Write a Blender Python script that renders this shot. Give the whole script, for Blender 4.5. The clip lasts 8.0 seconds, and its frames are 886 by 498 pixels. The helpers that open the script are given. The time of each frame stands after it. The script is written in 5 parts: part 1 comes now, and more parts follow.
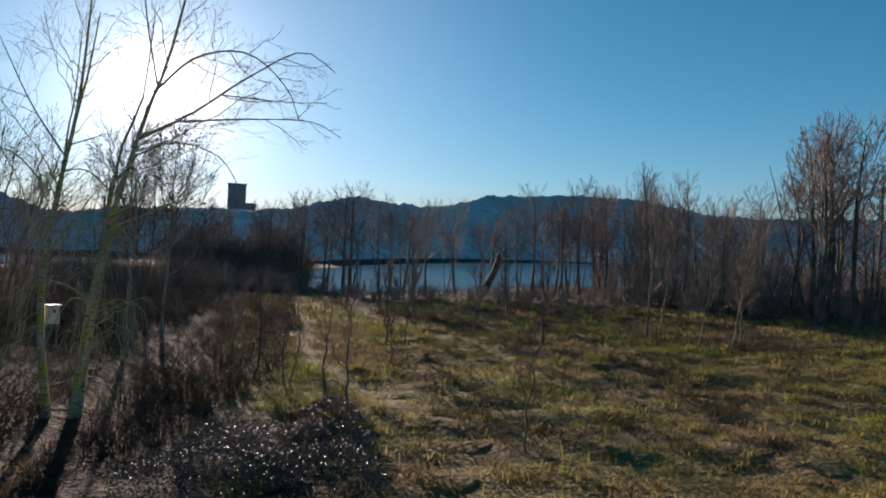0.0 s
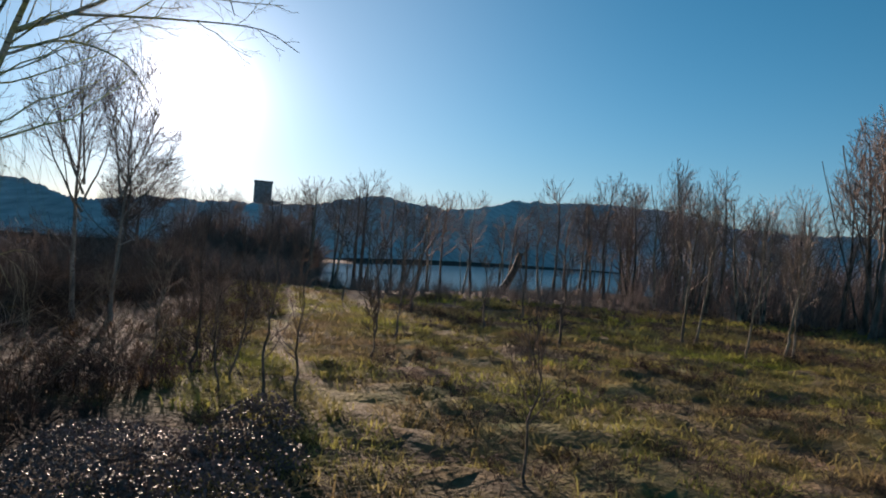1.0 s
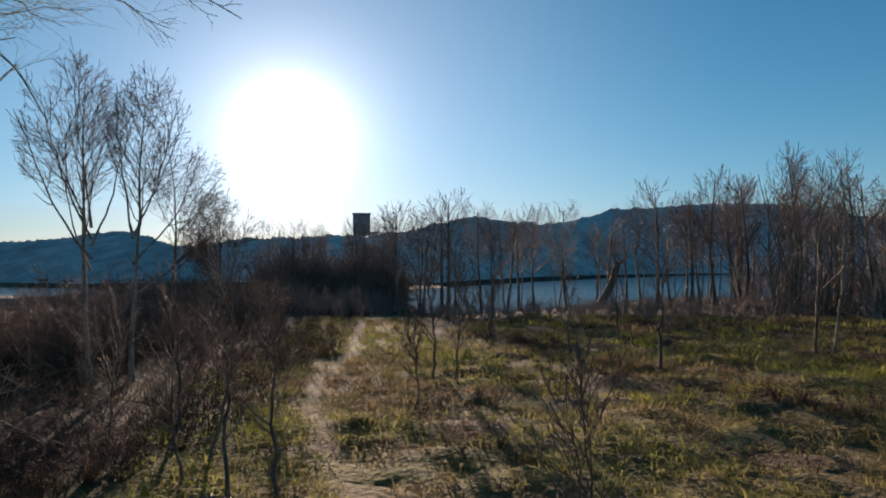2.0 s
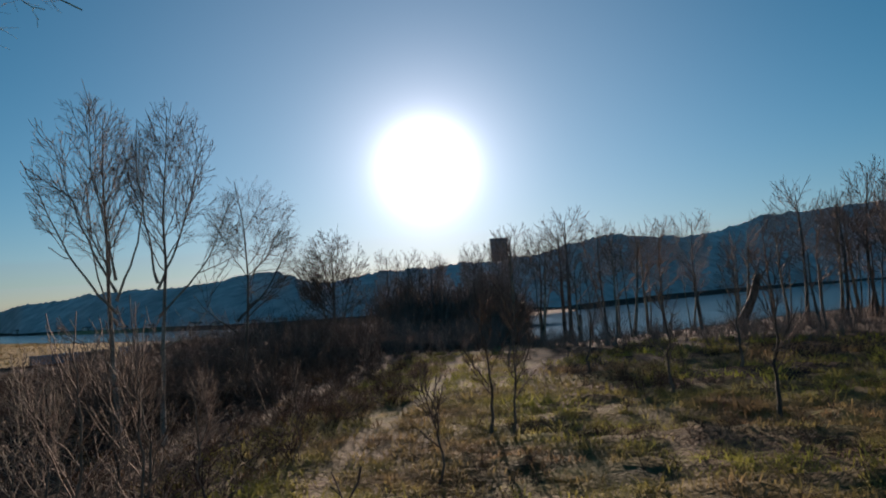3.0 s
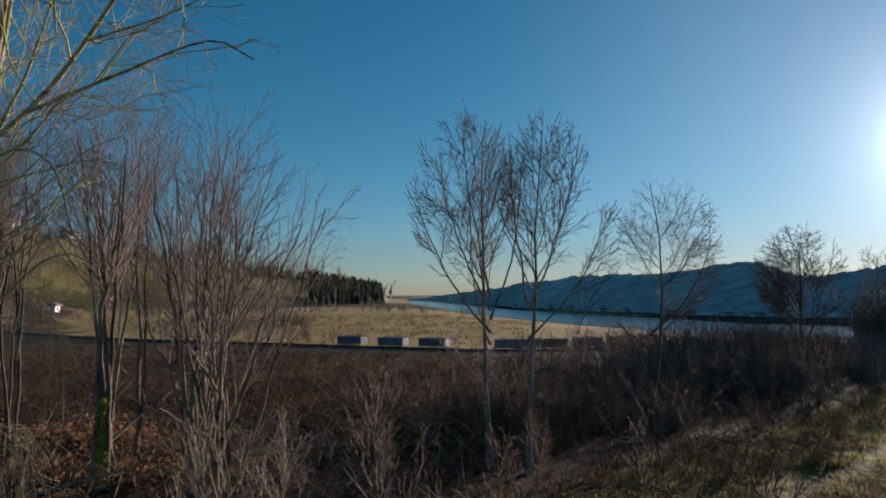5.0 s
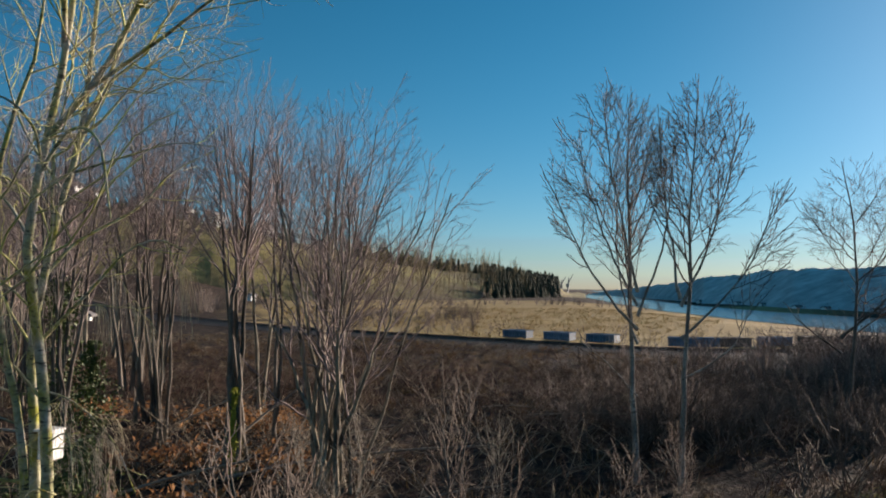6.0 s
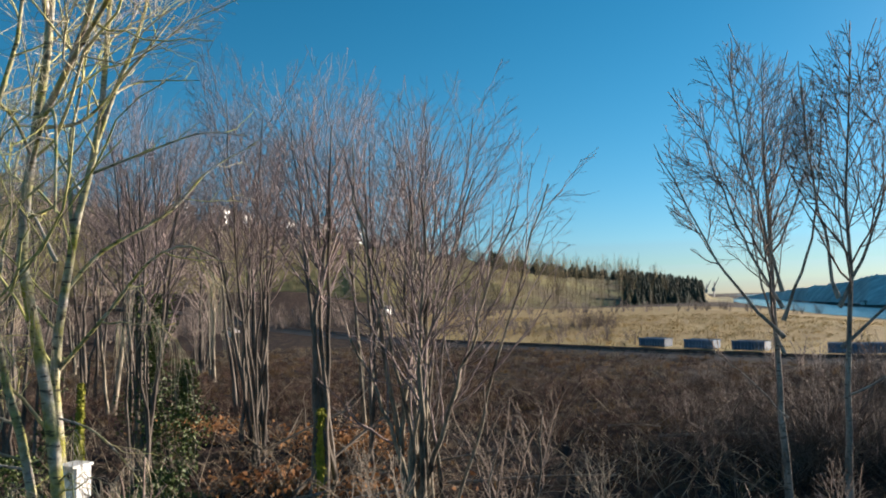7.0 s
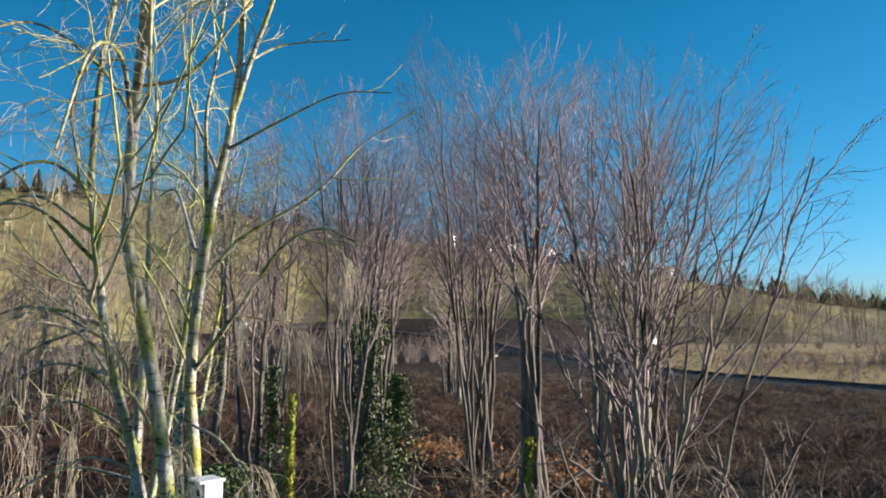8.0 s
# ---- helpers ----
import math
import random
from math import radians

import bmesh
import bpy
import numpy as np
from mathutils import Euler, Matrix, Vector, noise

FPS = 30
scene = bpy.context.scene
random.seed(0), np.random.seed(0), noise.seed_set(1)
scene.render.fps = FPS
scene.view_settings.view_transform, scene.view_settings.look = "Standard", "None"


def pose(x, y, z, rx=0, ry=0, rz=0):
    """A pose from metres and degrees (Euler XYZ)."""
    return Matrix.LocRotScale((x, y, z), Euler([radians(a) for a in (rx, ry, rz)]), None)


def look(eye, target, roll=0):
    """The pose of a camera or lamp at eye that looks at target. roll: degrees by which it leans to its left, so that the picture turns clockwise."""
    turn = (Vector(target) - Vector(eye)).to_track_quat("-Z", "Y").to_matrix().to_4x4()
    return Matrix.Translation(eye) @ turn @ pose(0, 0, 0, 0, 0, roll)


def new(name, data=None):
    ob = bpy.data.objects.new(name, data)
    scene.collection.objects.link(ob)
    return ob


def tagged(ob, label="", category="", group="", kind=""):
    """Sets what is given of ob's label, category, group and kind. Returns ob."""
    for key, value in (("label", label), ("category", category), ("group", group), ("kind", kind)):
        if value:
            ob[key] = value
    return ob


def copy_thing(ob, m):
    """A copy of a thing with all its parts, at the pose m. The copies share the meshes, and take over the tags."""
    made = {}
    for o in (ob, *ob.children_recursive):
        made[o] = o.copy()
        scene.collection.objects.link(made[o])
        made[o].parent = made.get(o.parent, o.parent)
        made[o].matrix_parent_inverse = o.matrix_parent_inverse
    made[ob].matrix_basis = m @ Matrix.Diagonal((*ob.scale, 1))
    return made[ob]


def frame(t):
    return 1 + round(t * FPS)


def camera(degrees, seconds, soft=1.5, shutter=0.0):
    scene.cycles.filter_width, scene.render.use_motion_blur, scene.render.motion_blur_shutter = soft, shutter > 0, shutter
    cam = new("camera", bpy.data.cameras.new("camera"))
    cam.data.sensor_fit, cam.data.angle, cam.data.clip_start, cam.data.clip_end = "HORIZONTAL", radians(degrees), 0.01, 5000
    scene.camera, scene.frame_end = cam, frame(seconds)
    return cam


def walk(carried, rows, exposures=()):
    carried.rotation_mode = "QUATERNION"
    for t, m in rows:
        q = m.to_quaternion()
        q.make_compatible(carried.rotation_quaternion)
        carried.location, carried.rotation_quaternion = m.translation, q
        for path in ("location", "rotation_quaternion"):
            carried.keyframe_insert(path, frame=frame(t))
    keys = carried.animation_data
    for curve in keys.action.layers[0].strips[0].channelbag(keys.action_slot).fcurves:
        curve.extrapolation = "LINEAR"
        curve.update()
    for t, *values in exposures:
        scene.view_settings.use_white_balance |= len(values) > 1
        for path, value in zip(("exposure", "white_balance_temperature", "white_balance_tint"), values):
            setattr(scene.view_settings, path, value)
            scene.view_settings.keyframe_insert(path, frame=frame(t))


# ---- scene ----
cam = camera(60.8, 8.0, soft=1.9)


def shot(x, y, z, yaw, pitch, roll):
    return pose(x, y, z, 0, 0, yaw) @ pose(0, 0, 0, 90 + pitch, 0, 0) @ pose(0, 0, 0, 0, 0, -roll)


walk(cam, [
    (0.0, shot(-0.36, -0.19, 4.95, 8.99, -0.23, -2.50)),
    (0.5, shot(-0.22, 2.73, 4.18, 9.77, 0.15, -4.68)),
    (1.0, shot(-0.30, 5.51, 3.88, 10.84, 0.06, -4.67)),
    (1.5, shot(-0.25, 8.23, 3.90, 14.93, 0.48, -2.13)),
    (2.8, shot(1.05, 14.60, 4.04, 25.90, 3.03, 2.94)),
    (3.0, shot(1.34, 15.49, 4.15, 29.15, 3.47, 3.60)),
    (3.5, shot(2.17, 17.20, 4.73, 39.59, 4.05, 3.75)),
    (4.0, shot(1.79, 18.38, 5.12, 48.86, 4.51, 0.12)),
    (4.5, shot(1.75, 19.32, 5.33, 57.72, 3.87, 0.17)),
    (5.0, shot(1.44, 19.88, 5.38, 64.84, 3.46, 0.08)),
    (6.5, shot(-0.81, 22.56, 5.27, 82.19, 3.00, 0.20)),
    (6.7, shot(-1.26, 22.80, 5.23, 83.27, 3.18, 0.78)),
    (7.0, shot(-2.21, 23.08, 5.26, 88.53, 3.73, 1.15)),
    (7.5, shot(-4.25, 23.33, 5.06, 100.91, 4.98, -1.80)),
    (8.0, shot(-5.12, 23.95, 4.86, 108.52, 6.07, -0.13)),
], exposures=[(0.0, 1.00, 6600, 23), (1.5, 1.04, 6850, 25), (3.5, 0.43, 6700, 23), (4.5, 0.44, 6400, 20), (6.5, 1.34, 6350, 16), (8.0, 1.55, 5650, 13)])

# ---- sky and sun ----
SUN_AZ, SUN_EL = 30.0, 9.7     # degrees: counter-clockwise from +y, above the horizon
sun_way = Vector((-math.sin(radians(SUN_AZ)) * math.cos(radians(SUN_EL)), math.cos(radians(SUN_AZ)) * math.cos(radians(SUN_EL)), math.sin(radians(SUN_EL))))
world = bpy.data.worlds.new("world")
scene.world = world
world.use_nodes = True
wn, wl = world.node_tree.nodes, world.node_tree.links
sky = wn.new("ShaderNodeTexSky")
sky.sky_type, sky.sun_disc = "NISHITA", False
sky.sun_elevation, sky.sun_rotation = radians(SUN_EL), radians(-SUN_AZ)
sky.air_density, sky.dust_density, sky.ozone_density = 1.0, 0.05, 4.0
tone = wn.new("ShaderNodeHueSaturation")
tone.inputs["Saturation"].default_value, tone.inputs["Hue"].default_value = 1.19, 0.479
wl.new(sky.outputs[0], tone.inputs["Color"])
# bright haze round the sun
way = wn.new("ShaderNodeTexCoord")
dot = wn.new("ShaderNodeVectorMath")
dot.operation, dot.inputs[1].default_value = "DOT_PRODUCT", sun_way
wl.new(way.outputs["Generated"], dot.inputs[0])
glow = None
for power, amount in ((1000.0, 40.0), (170.0, 7.0), (18.0, 2.9)):
    pw, ml, lift = wn.new("ShaderNodeMath"), wn.new("ShaderNodeMath"), wn.new("ShaderNodeMath")
    lift.operation, lift.inputs[1].default_value = "MAXIMUM", 0.0
    pw.operation, pw.inputs[1].default_value = "POWER", power
    ml.operation, ml.inputs[1].default_value = "MULTIPLY", amount
    wl.new(dot.outputs["Value"], lift.inputs[0])
    wl.new(lift.outputs[0], pw.inputs[0])
    wl.new(pw.outputs[0], ml.inputs[0])
    if glow:
        both = wn.new("ShaderNodeMath")
        wl.new(glow, both.inputs[0])
        wl.new(ml.outputs[0], both.inputs[1])
        glow = both.outputs[0]
    else:
        glow = ml.outputs[0]
haze = wn.new("ShaderNodeVectorMath")
haze.operation = "SCALE"
haze.inputs[0].default_value = (0.93, 0.97, 1.0)
wl.new(glow, haze.inputs["Scale"])
full = wn.new("ShaderNodeVectorMath")
low = wn.new("ShaderNodeSeparateXYZ")
wl.new(way.outputs["Generated"], low.inputs[0])
flat = wn.new("ShaderNodeMath")
flat.operation, flat.inputs[0].default_value, flat.use_clamp = "SUBTRACT", 1.0, True
wl.new(low.outputs["Z"], flat.inputs[1])
band = wn.new("ShaderNodeMath")
band.operation, band.inputs[1].default_value = "POWER", 9.0
wl.new(flat.outputs[0], band.inputs[0])
cool = wn.new("ShaderNodeMix")
cool.data_type, cool.blend_type = "RGBA", "MULTIPLY"
cool.inputs[7].default_value = (0.80, 0.985, 1.3, 1)
wl.new(band.outputs[0], cool.inputs[0])
wl.new(tone.outputs[0], cool.inputs[6])
wl.new(cool.outputs[2], full.inputs[0])
wl.new(haze.outputs[0], full.inputs[1])
wl.new(full.outputs[0], wn["Background"].inputs["Color"])
wn["Background"].inputs["Strength"].default_value = 0.050

sun = new("sun", bpy.data.lights.new("sun", "SUN"))
sun.data.energy, sun.data.angle, sun.data.color = 5.0, radians(0.6), (1.0, 0.86, 0.68)
sun.matrix_world = look(sun_way * 100, (0, 0, 0))


# ---- materials ----
def mat(name, a, b, scale=4.0, rough=0.9, bump=0.3, fine=None, spec=0.2, metal=0.0, vary=0.0, thin=0.0, stretch=(1, 1, 1), world_space=False, scars=0.0):
    """Two colours mixed by coarse noise, darkened and lightened by a fine one, with relief."""
    m = bpy.data.materials.new(name)
    m.use_nodes = True
    n, l = m.node_tree.nodes, m.node_tree.links
    p = n["Principled BSDF"]
    p.inputs["Roughness"].default_value, p.inputs["Metallic"].default_value = rough, metal
    p.inputs["Specular IOR Level"].default_value = spec
    if world_space:
        place = n.new("ShaderNodeNewGeometry").outputs["Position"]
    else:
        place = n.new("ShaderNodeTexCoord").outputs["Object"]
    mp = n.new("ShaderNodeMapping")
    mp.inputs["Scale"].default_value = stretch
    l.new(place, mp.inputs["Vector"])
    big, small = n.new("ShaderNodeTexNoise"), n.new("ShaderNodeTexNoise")
    big.inputs["Scale"].default_value, small.inputs["Scale"].default_value = scale, fine or scale * 9
    big.inputs["Detail"].default_value, small.inputs["Detail"].default_value = 5, 4
    ramp = n.new("ShaderNodeValToRGB")
    ramp.color_ramp.elements[0].position, ramp.color_ramp.elements[1].position = 0.36, 0.64
    ramp.color_ramp.elements[0].color, ramp.color_ramp.elements[1].color = (*a, 1), (*b, 1)
    l.new(mp.outputs[0], big.inputs["Vector"])
    l.new(mp.outputs[0], small.inputs["Vector"])
    l.new(big.outputs["Fac"], ramp.inputs["Fac"])
    grain = n.new("ShaderNodeHueSaturation")
    span = n.new("ShaderNodeMapRange")
    span.inputs["From Min"].default_value, span.inputs["From Max"].default_value = 0.25, 0.75
    span.inputs["To Min"].default_value, span.inputs["To Max"].default_value = 0.62, 1.38
    l.new(small.outputs["Fac"], span.inputs["Value"])
    last = span.outputs[0]
    if vary:
        info = n.new("ShaderNodeObjectInfo")
        isl = n.new("ShaderNodeMapRange")
        isl.inputs["To Min"].default_value, isl.inputs["To Max"].default_value = 1 - vary, 1 + vary
        l.new(info.outputs["Random"], isl.inputs["Value"])
        mul = n.new("ShaderNodeMath")
        mul.operation = "MULTIPLY"
        l.new(last, mul.inputs[0])
        l.new(isl.outputs[0], mul.inputs[1])
        last = mul.outputs[0]
    l.new(last, grain.inputs["Value"])
    l.new(ramp.outputs[0], grain.inputs["Color"])
    if scars:
        squash = n.new("ShaderNodeMapping")
        squash.inputs["Scale"].default_value = (5, 5, 17)
        mark = n.new("ShaderNodeTexNoise")
        mark.inputs["Scale"].default_value, mark.inputs["Detail"].default_value = 1.0, 3
        cut = n.new("ShaderNodeMapRange")
        cut.inputs["From Min"].default_value, cut.inputs["From Max"].default_value = 0.56, 0.64
        cut.inputs["To Max"].default_value = scars
        dark = n.new("ShaderNodeMix")
        dark.data_type = "RGBA"
        dark.inputs[7].default_value = (0.05, 0.042, 0.035, 1)
        l.new(place, squash.inputs["Vector"])
        l.new(squash.outputs[0], mark.inputs["Vector"])
        l.new(mark.outputs["Fac"], cut.inputs["Value"])
        l.new(cut.outputs[0], dark.inputs[0])
        l.new(grain.outputs[0], dark.inputs[6])
        l.new(dark.outputs[2], p.inputs["Base Color"])
    else:
        l.new(grain.outputs[0], p.inputs["Base Color"])
    if thin:
        glass = n.new("ShaderNodeBsdfTranslucent")
        mix = n.new("ShaderNodeMixShader")
        mix.inputs[0].default_value = thin
        l.new(grain.outputs[0], glass.inputs["Color"])
        l.new(p.outputs[0], mix.inputs[1])
        l.new(glass.outputs[0], mix.inputs[2])
        l.new(mix.outputs[0], n["Material Output"].inputs["Surface"])
    if bump:
        bm_ = n.new("ShaderNodeBump")
        bm_.inputs["Strength"].default_value, bm_.inputs["Distance"].default_value = bump, 0.05
        l.new(small.outputs["Fac"], bm_.inputs["Height"])
        l.new(bm_.outputs[0], p.inputs["Normal"])
    return m


BARK = mat("bark", (0.065, 0.054, 0.045), (0.18, 0.152, 0.125), 3, vary=0.25, stretch=(1, 1, 0.3))
PALE_BARK = mat("pale_bark", (0.06, 0.05, 0.04), (0.36, 0.31, 0.23), 2.6, vary=0.2, stretch=(1, 1, 0.35))
MOSS_BARK = mat("moss_bark", (0.42, 0.385, 0.34), (0.32, 0.305, 0.06), 2.3, bump=0.6, fine=14, vary=0.1, scars=0.85)
BIRCH_BARK = mat("birch_bark", (0.15, 0.13, 0.11), (0.40, 0.36, 0.31), 2.5, vary=0.1, stretch=(1, 1, 0.35), scars=0.7)
DEAD_GRASS = mat("dead_grass", (0.060, 0.032, 0.020), (0.185, 0.125, 0.06), 0.5, fine=3, bump=0, world_space=True, thin=0.35)
TWIG = mat("twig", (0.11, 0.08, 0.065), (0.22, 0.17, 0.14), 1.5, bump=0, vary=0.3)
ALDER_TWIG = mat("alder_twig", (0.15, 0.115, 0.11), (0.31, 0.245, 0.23), 1.5, bump=0, vary=0.3)
PALE_TWIG = mat("pale_twig", (0.18, 0.145, 0.115), (0.31, 0.265, 0.21), 1.5, bump=0, vary=0.2)
MOSS_TWIG = mat("moss_twig", (0.42, 0.37, 0.26), (0.50, 0.48, 0.15), 0.9, bump=0)
ROSY_TWIG = mat("rosy_twig", (0.38, 0.28, 0.235), (0.52, 0.47, 0.30), 0.7, bump=0)
FAR_TWIG = mat("far_twig", (0.16, 0.125, 0.11), (0.30, 0.24, 0.205), 0.4, bump=0, vary=0.35)
CANE = mat("cane", (0.038, 0.0215, 0.018), (0.108, 0.064, 0.047), 0.35, fine=5, bump=0, world_space=True)
DRY_CANE = mat("dry_cane", (0.09, 0.066, 0.047), (0.31, 0.25, 0.18), 0.8, fine=6, bump=0, world_space=True)
GRASS = mat("grass", (0.28, 0.195, 0.11), (0.30, 0.32, 0.06), 0.14, fine=1.1, bump=0, world_space=True, thin=0.5)
STRAW = mat("straw", (0.34, 0.235, 0.10), (0.47, 0.36, 0.17), 0.06, fine=0.8, bump=0, world_space=True, thin=0.2)
LEAF = mat("bramble_leaf", (0.08, 0.066, 0.06), (0.19, 0.14, 0.13), 0.8, rough=0.55, bump=0, spec=0.3, world_space=True)
IVY = mat("ivy_leaf", (0.03, 0.055, 0.01), (0.09, 0.125, 0.02), 2.0, rough=0.6, bump=0, spec=0.4)
CONIFER = mat("conifer", (0.022, 0.030, 0.018), (0.045, 0.052, 0.03), 0.1, bump=0)
# pale grey stands in for the haze over the far wooded hills
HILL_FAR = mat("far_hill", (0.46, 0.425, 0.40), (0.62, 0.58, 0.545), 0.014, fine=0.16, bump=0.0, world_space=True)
HILL_NEAR = mat("near_hill", (0.12, 0.09, 0.048), (0.25, 0.215, 0.08), 0.03, fine=0.35, bump=0.6, world_space=True)
BALLAST = mat("ballast", (0.055, 0.04, 0.033), (0.11, 0.082, 0.065), 0.6, fine=9, world_space=True)
RUST = mat("rusty_steel", (0.07, 0.04, 0.03), (0.14, 0.09, 0.07), 3, rough=0.55, metal=0.6)
TIMBER = mat("timber", (0.11, 0.085, 0.07), (0.19, 0.15, 0.12), 3, vary=0.3)
BLUE = mat("blue_paint", (0.09, 0.14, 0.21), (0.18, 0.24, 0.32), 1.5, rough=0.5, vary=0.35)
BROWN = mat("brown_paint", (0.11, 0.085, 0.075), (0.19, 0.155, 0.14), 1.5, rough=0.6, vary=0.3)
WHITE = mat("white_paint", (0.66, 0.66, 0.64), (0.80, 0.80, 0.78), 3, rough=0.6, bump=0.1)
ROOFING = mat("roofing", (0.12, 0.11, 0.11), (0.22, 0.20, 0.19), 2, vary=0.3)
PLASTER = mat("plaster", (0.55, 0.53, 0.50), (0.75, 0.73, 0.70), 0.8, vary=0.2)
CONCRETE = mat("concrete", (0.24, 0.24, 0.25), (0.34, 0.34, 0.345), 0.08, fine=0.6)
STEEL = mat("painted_steel", (0.22, 0.20, 0.20), (0.36, 0.34, 0.34), 0.3, rough=0.5)
PANE = mat("window_pane", (0.03, 0.035, 0.04), (0.06, 0.065, 0.07), 1, rough=0.15, bump=0, spec=0.5)


def water_material():
    m = bpy.data.materials.new("river_water")
    m.use_nodes = True
    n, l = m.node_tree.nodes, m.node_tree.links
    p = n["Principled BSDF"]
    p.inputs["Base Color"].default_value = (0.03, 0.045, 0.05, 1)
    p.inputs["Roughness"].default_value, p.inputs["IOR"].default_value = 0.12, 1.33
    g = n.new("ShaderNodeNewGeometry")
    w, w2 = n.new("ShaderNodeTexNoise"), n.new("ShaderNodeTexNoise")
    w.inputs["Scale"].default_value, w.inputs["Detail"].default_value = 0.35, 5
    w2.inputs["Scale"].default_value, w2.inputs["Detail"].default_value = 1.7, 3
    add = n.new("ShaderNodeMath")
    b = n.new("ShaderNodeBump")
    b.inputs["Strength"].default_value, b.inputs["Distance"].default_value = 0.35, 0.25
    l.new(g.outputs["Position"], w.inputs["Vector"])
    l.new(g.outputs["Position"], w2.inputs["Vector"])
    l.new(w.outputs["Fac"], add.inputs[0])
    l.new(w2.outputs["Fac"], add.inputs[1])
    l.new(add.outputs[0], b.inputs["Height"])
    l.new(b.outputs[0], p.inputs["Normal"])
    return m


def ground_material():
    """Leaf litter, green meadow, straw field and trampled trail, mixed by the zones stored on the sheet."""
    m = bpy.data.materials.new("ground")
    m.use_nodes = True
    n, l = m.node_tree.nodes, m.node_tree.links
    p = n["Principled BSDF"]
    p.inputs["Roughness"].default_value, p.inputs["Specular IOR Level"].default_value = 0.95, 0.1
    g = n.new("ShaderNodeNewGeometry").outputs["Position"]
    zone = n.new("ShaderNodeVertexColor")
    zone.layer_name = "zone"
    parts = n.new("ShaderNodeSeparateColor")
    l.new(zone.outputs["Color"], parts.inputs[0])

    def noise_of(scale, detail=6):
        t = n.new("ShaderNodeTexNoise")
        t.inputs["Scale"].default_value, t.inputs["Detail"].default_value = scale, detail
        l.new(g, t.inputs["Vector"])
        return t.outputs["Fac"]

    def ramp_of(fac, *stops):
        r = n.new("ShaderNodeValToRGB")
        while len(r.color_ramp.elements) < len(stops):
            r.color_ramp.elements.new(0.5)
        for e, (at, c) in zip(r.color_ramp.elements, stops):
            e.position, e.color = at, (*c, 1)
        l.new(fac, r.inputs["Fac"])
        return r.outputs["Color"]

    patch, tuft, grit = noise_of(0.16), noise_of(1.1), noise_of(7.0)
    # litter's brown is darkened to carry the shade under scrub and alders
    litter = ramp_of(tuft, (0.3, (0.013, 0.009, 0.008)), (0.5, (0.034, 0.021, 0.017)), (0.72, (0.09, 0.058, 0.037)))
    green = ramp_of(patch, (0.36, (0.145, 0.096, 0.058)), (0.52, (0.175, 0.14, 0.06)), (0.7, (0.18, 0.195, 0.05)))
    straw = ramp_of(noise_of(0.035), (0.35, (0.30, 0.205, 0.09)), (0.65, (0.42, 0.31, 0.14)))
    trail = ramp_of(tuft, (0.35, (0.09, 0.072, 0.04)), (0.65, (0.15, 0.125, 0.068)))

    def mixed(fac, a, b):
        x = n.new("ShaderNodeMix")
        x.data_type = "RGBA"
        l.new(fac, x.inputs[0])
        l.new(a, x.inputs[6])
        l.new(b, x.inputs[7])
        return x.outputs[2]

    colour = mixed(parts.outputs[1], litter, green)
    colour = mixed(parts.outputs[0], colour, straw)
    colour = mixed(parts.outputs[2], colour, trail)
    hs = n.new("ShaderNodeHueSaturation")
    both = n.new("ShaderNodeMath")
    both.operation = "ADD"
    l.new(tuft, both.inputs[0])
    l.new(grit, both.inputs[1])
    mr = n.new("ShaderNodeMapRange")
    mr.inputs["From Min"].default_value, mr.inputs["From Max"].default_value = 0.7, 1.3
    mr.inputs["To Min"].default_value, mr.inputs["To Max"].default_value = 0.55, 1.4
    l.new(both.outputs[0], mr.inputs["Value"])
    l.new(mr.outputs[0], hs.inputs["Value"])
    l.new(colour, hs.inputs["Color"])
    l.new(hs.outputs[0], p.inputs["Base Color"])
    b = n.new("ShaderNodeBump")
    b.inputs["Strength"].default_value, b.inputs["Distance"].default_value = 0.8, 0.18
    l.new(both.outputs[0], b.inputs["Height"])
    l.new(b.outputs[0], p.inputs["Normal"])
    return m


# ---- mesh helpers ----
def mesh_np(name, verts, faces, material=None, smooth=True):
    """A mesh from arrays: verts (n, 3), faces (m, 3 or 4)."""
    verts, faces = np.asarray(verts, np.float32), np.asarray(faces, np.int32)
    me = bpy.data.meshes.new(name)
    k = faces.shape[1]
    me.vertices.add(len(verts))
    me.vertices.foreach_set("co", verts.ravel())
    me.loops.add(faces.size)
    me.loops.foreach_set("vertex_index", faces.ravel())
    me.polygons.add(len(faces))
    me.polygons.foreach_set("loop_start", np.arange(0, faces.size, k, dtype=np.int32))
    me.polygons.foreach_set("use_smooth", np.full(len(faces), smooth))
    me.update(calc_edges=True)
    me.validate()
    if material:
        me.materials.append(material)
    return me


def part(name, me, parent, label="", at=None):
    ob = new(name, me)
    ob.parent = parent
    if at is not None:
        ob.matrix_local = at
    return tagged(ob, label)


def join(pieces):
    """Joined (verts, faces) of many."""
    vs, fs, n = [], [], 0
    for v, f in pieces:
        vs.append(v)
        fs.append(f + n)
        n += len(v)
    return np.concatenate(vs), np.concatenate(fs)


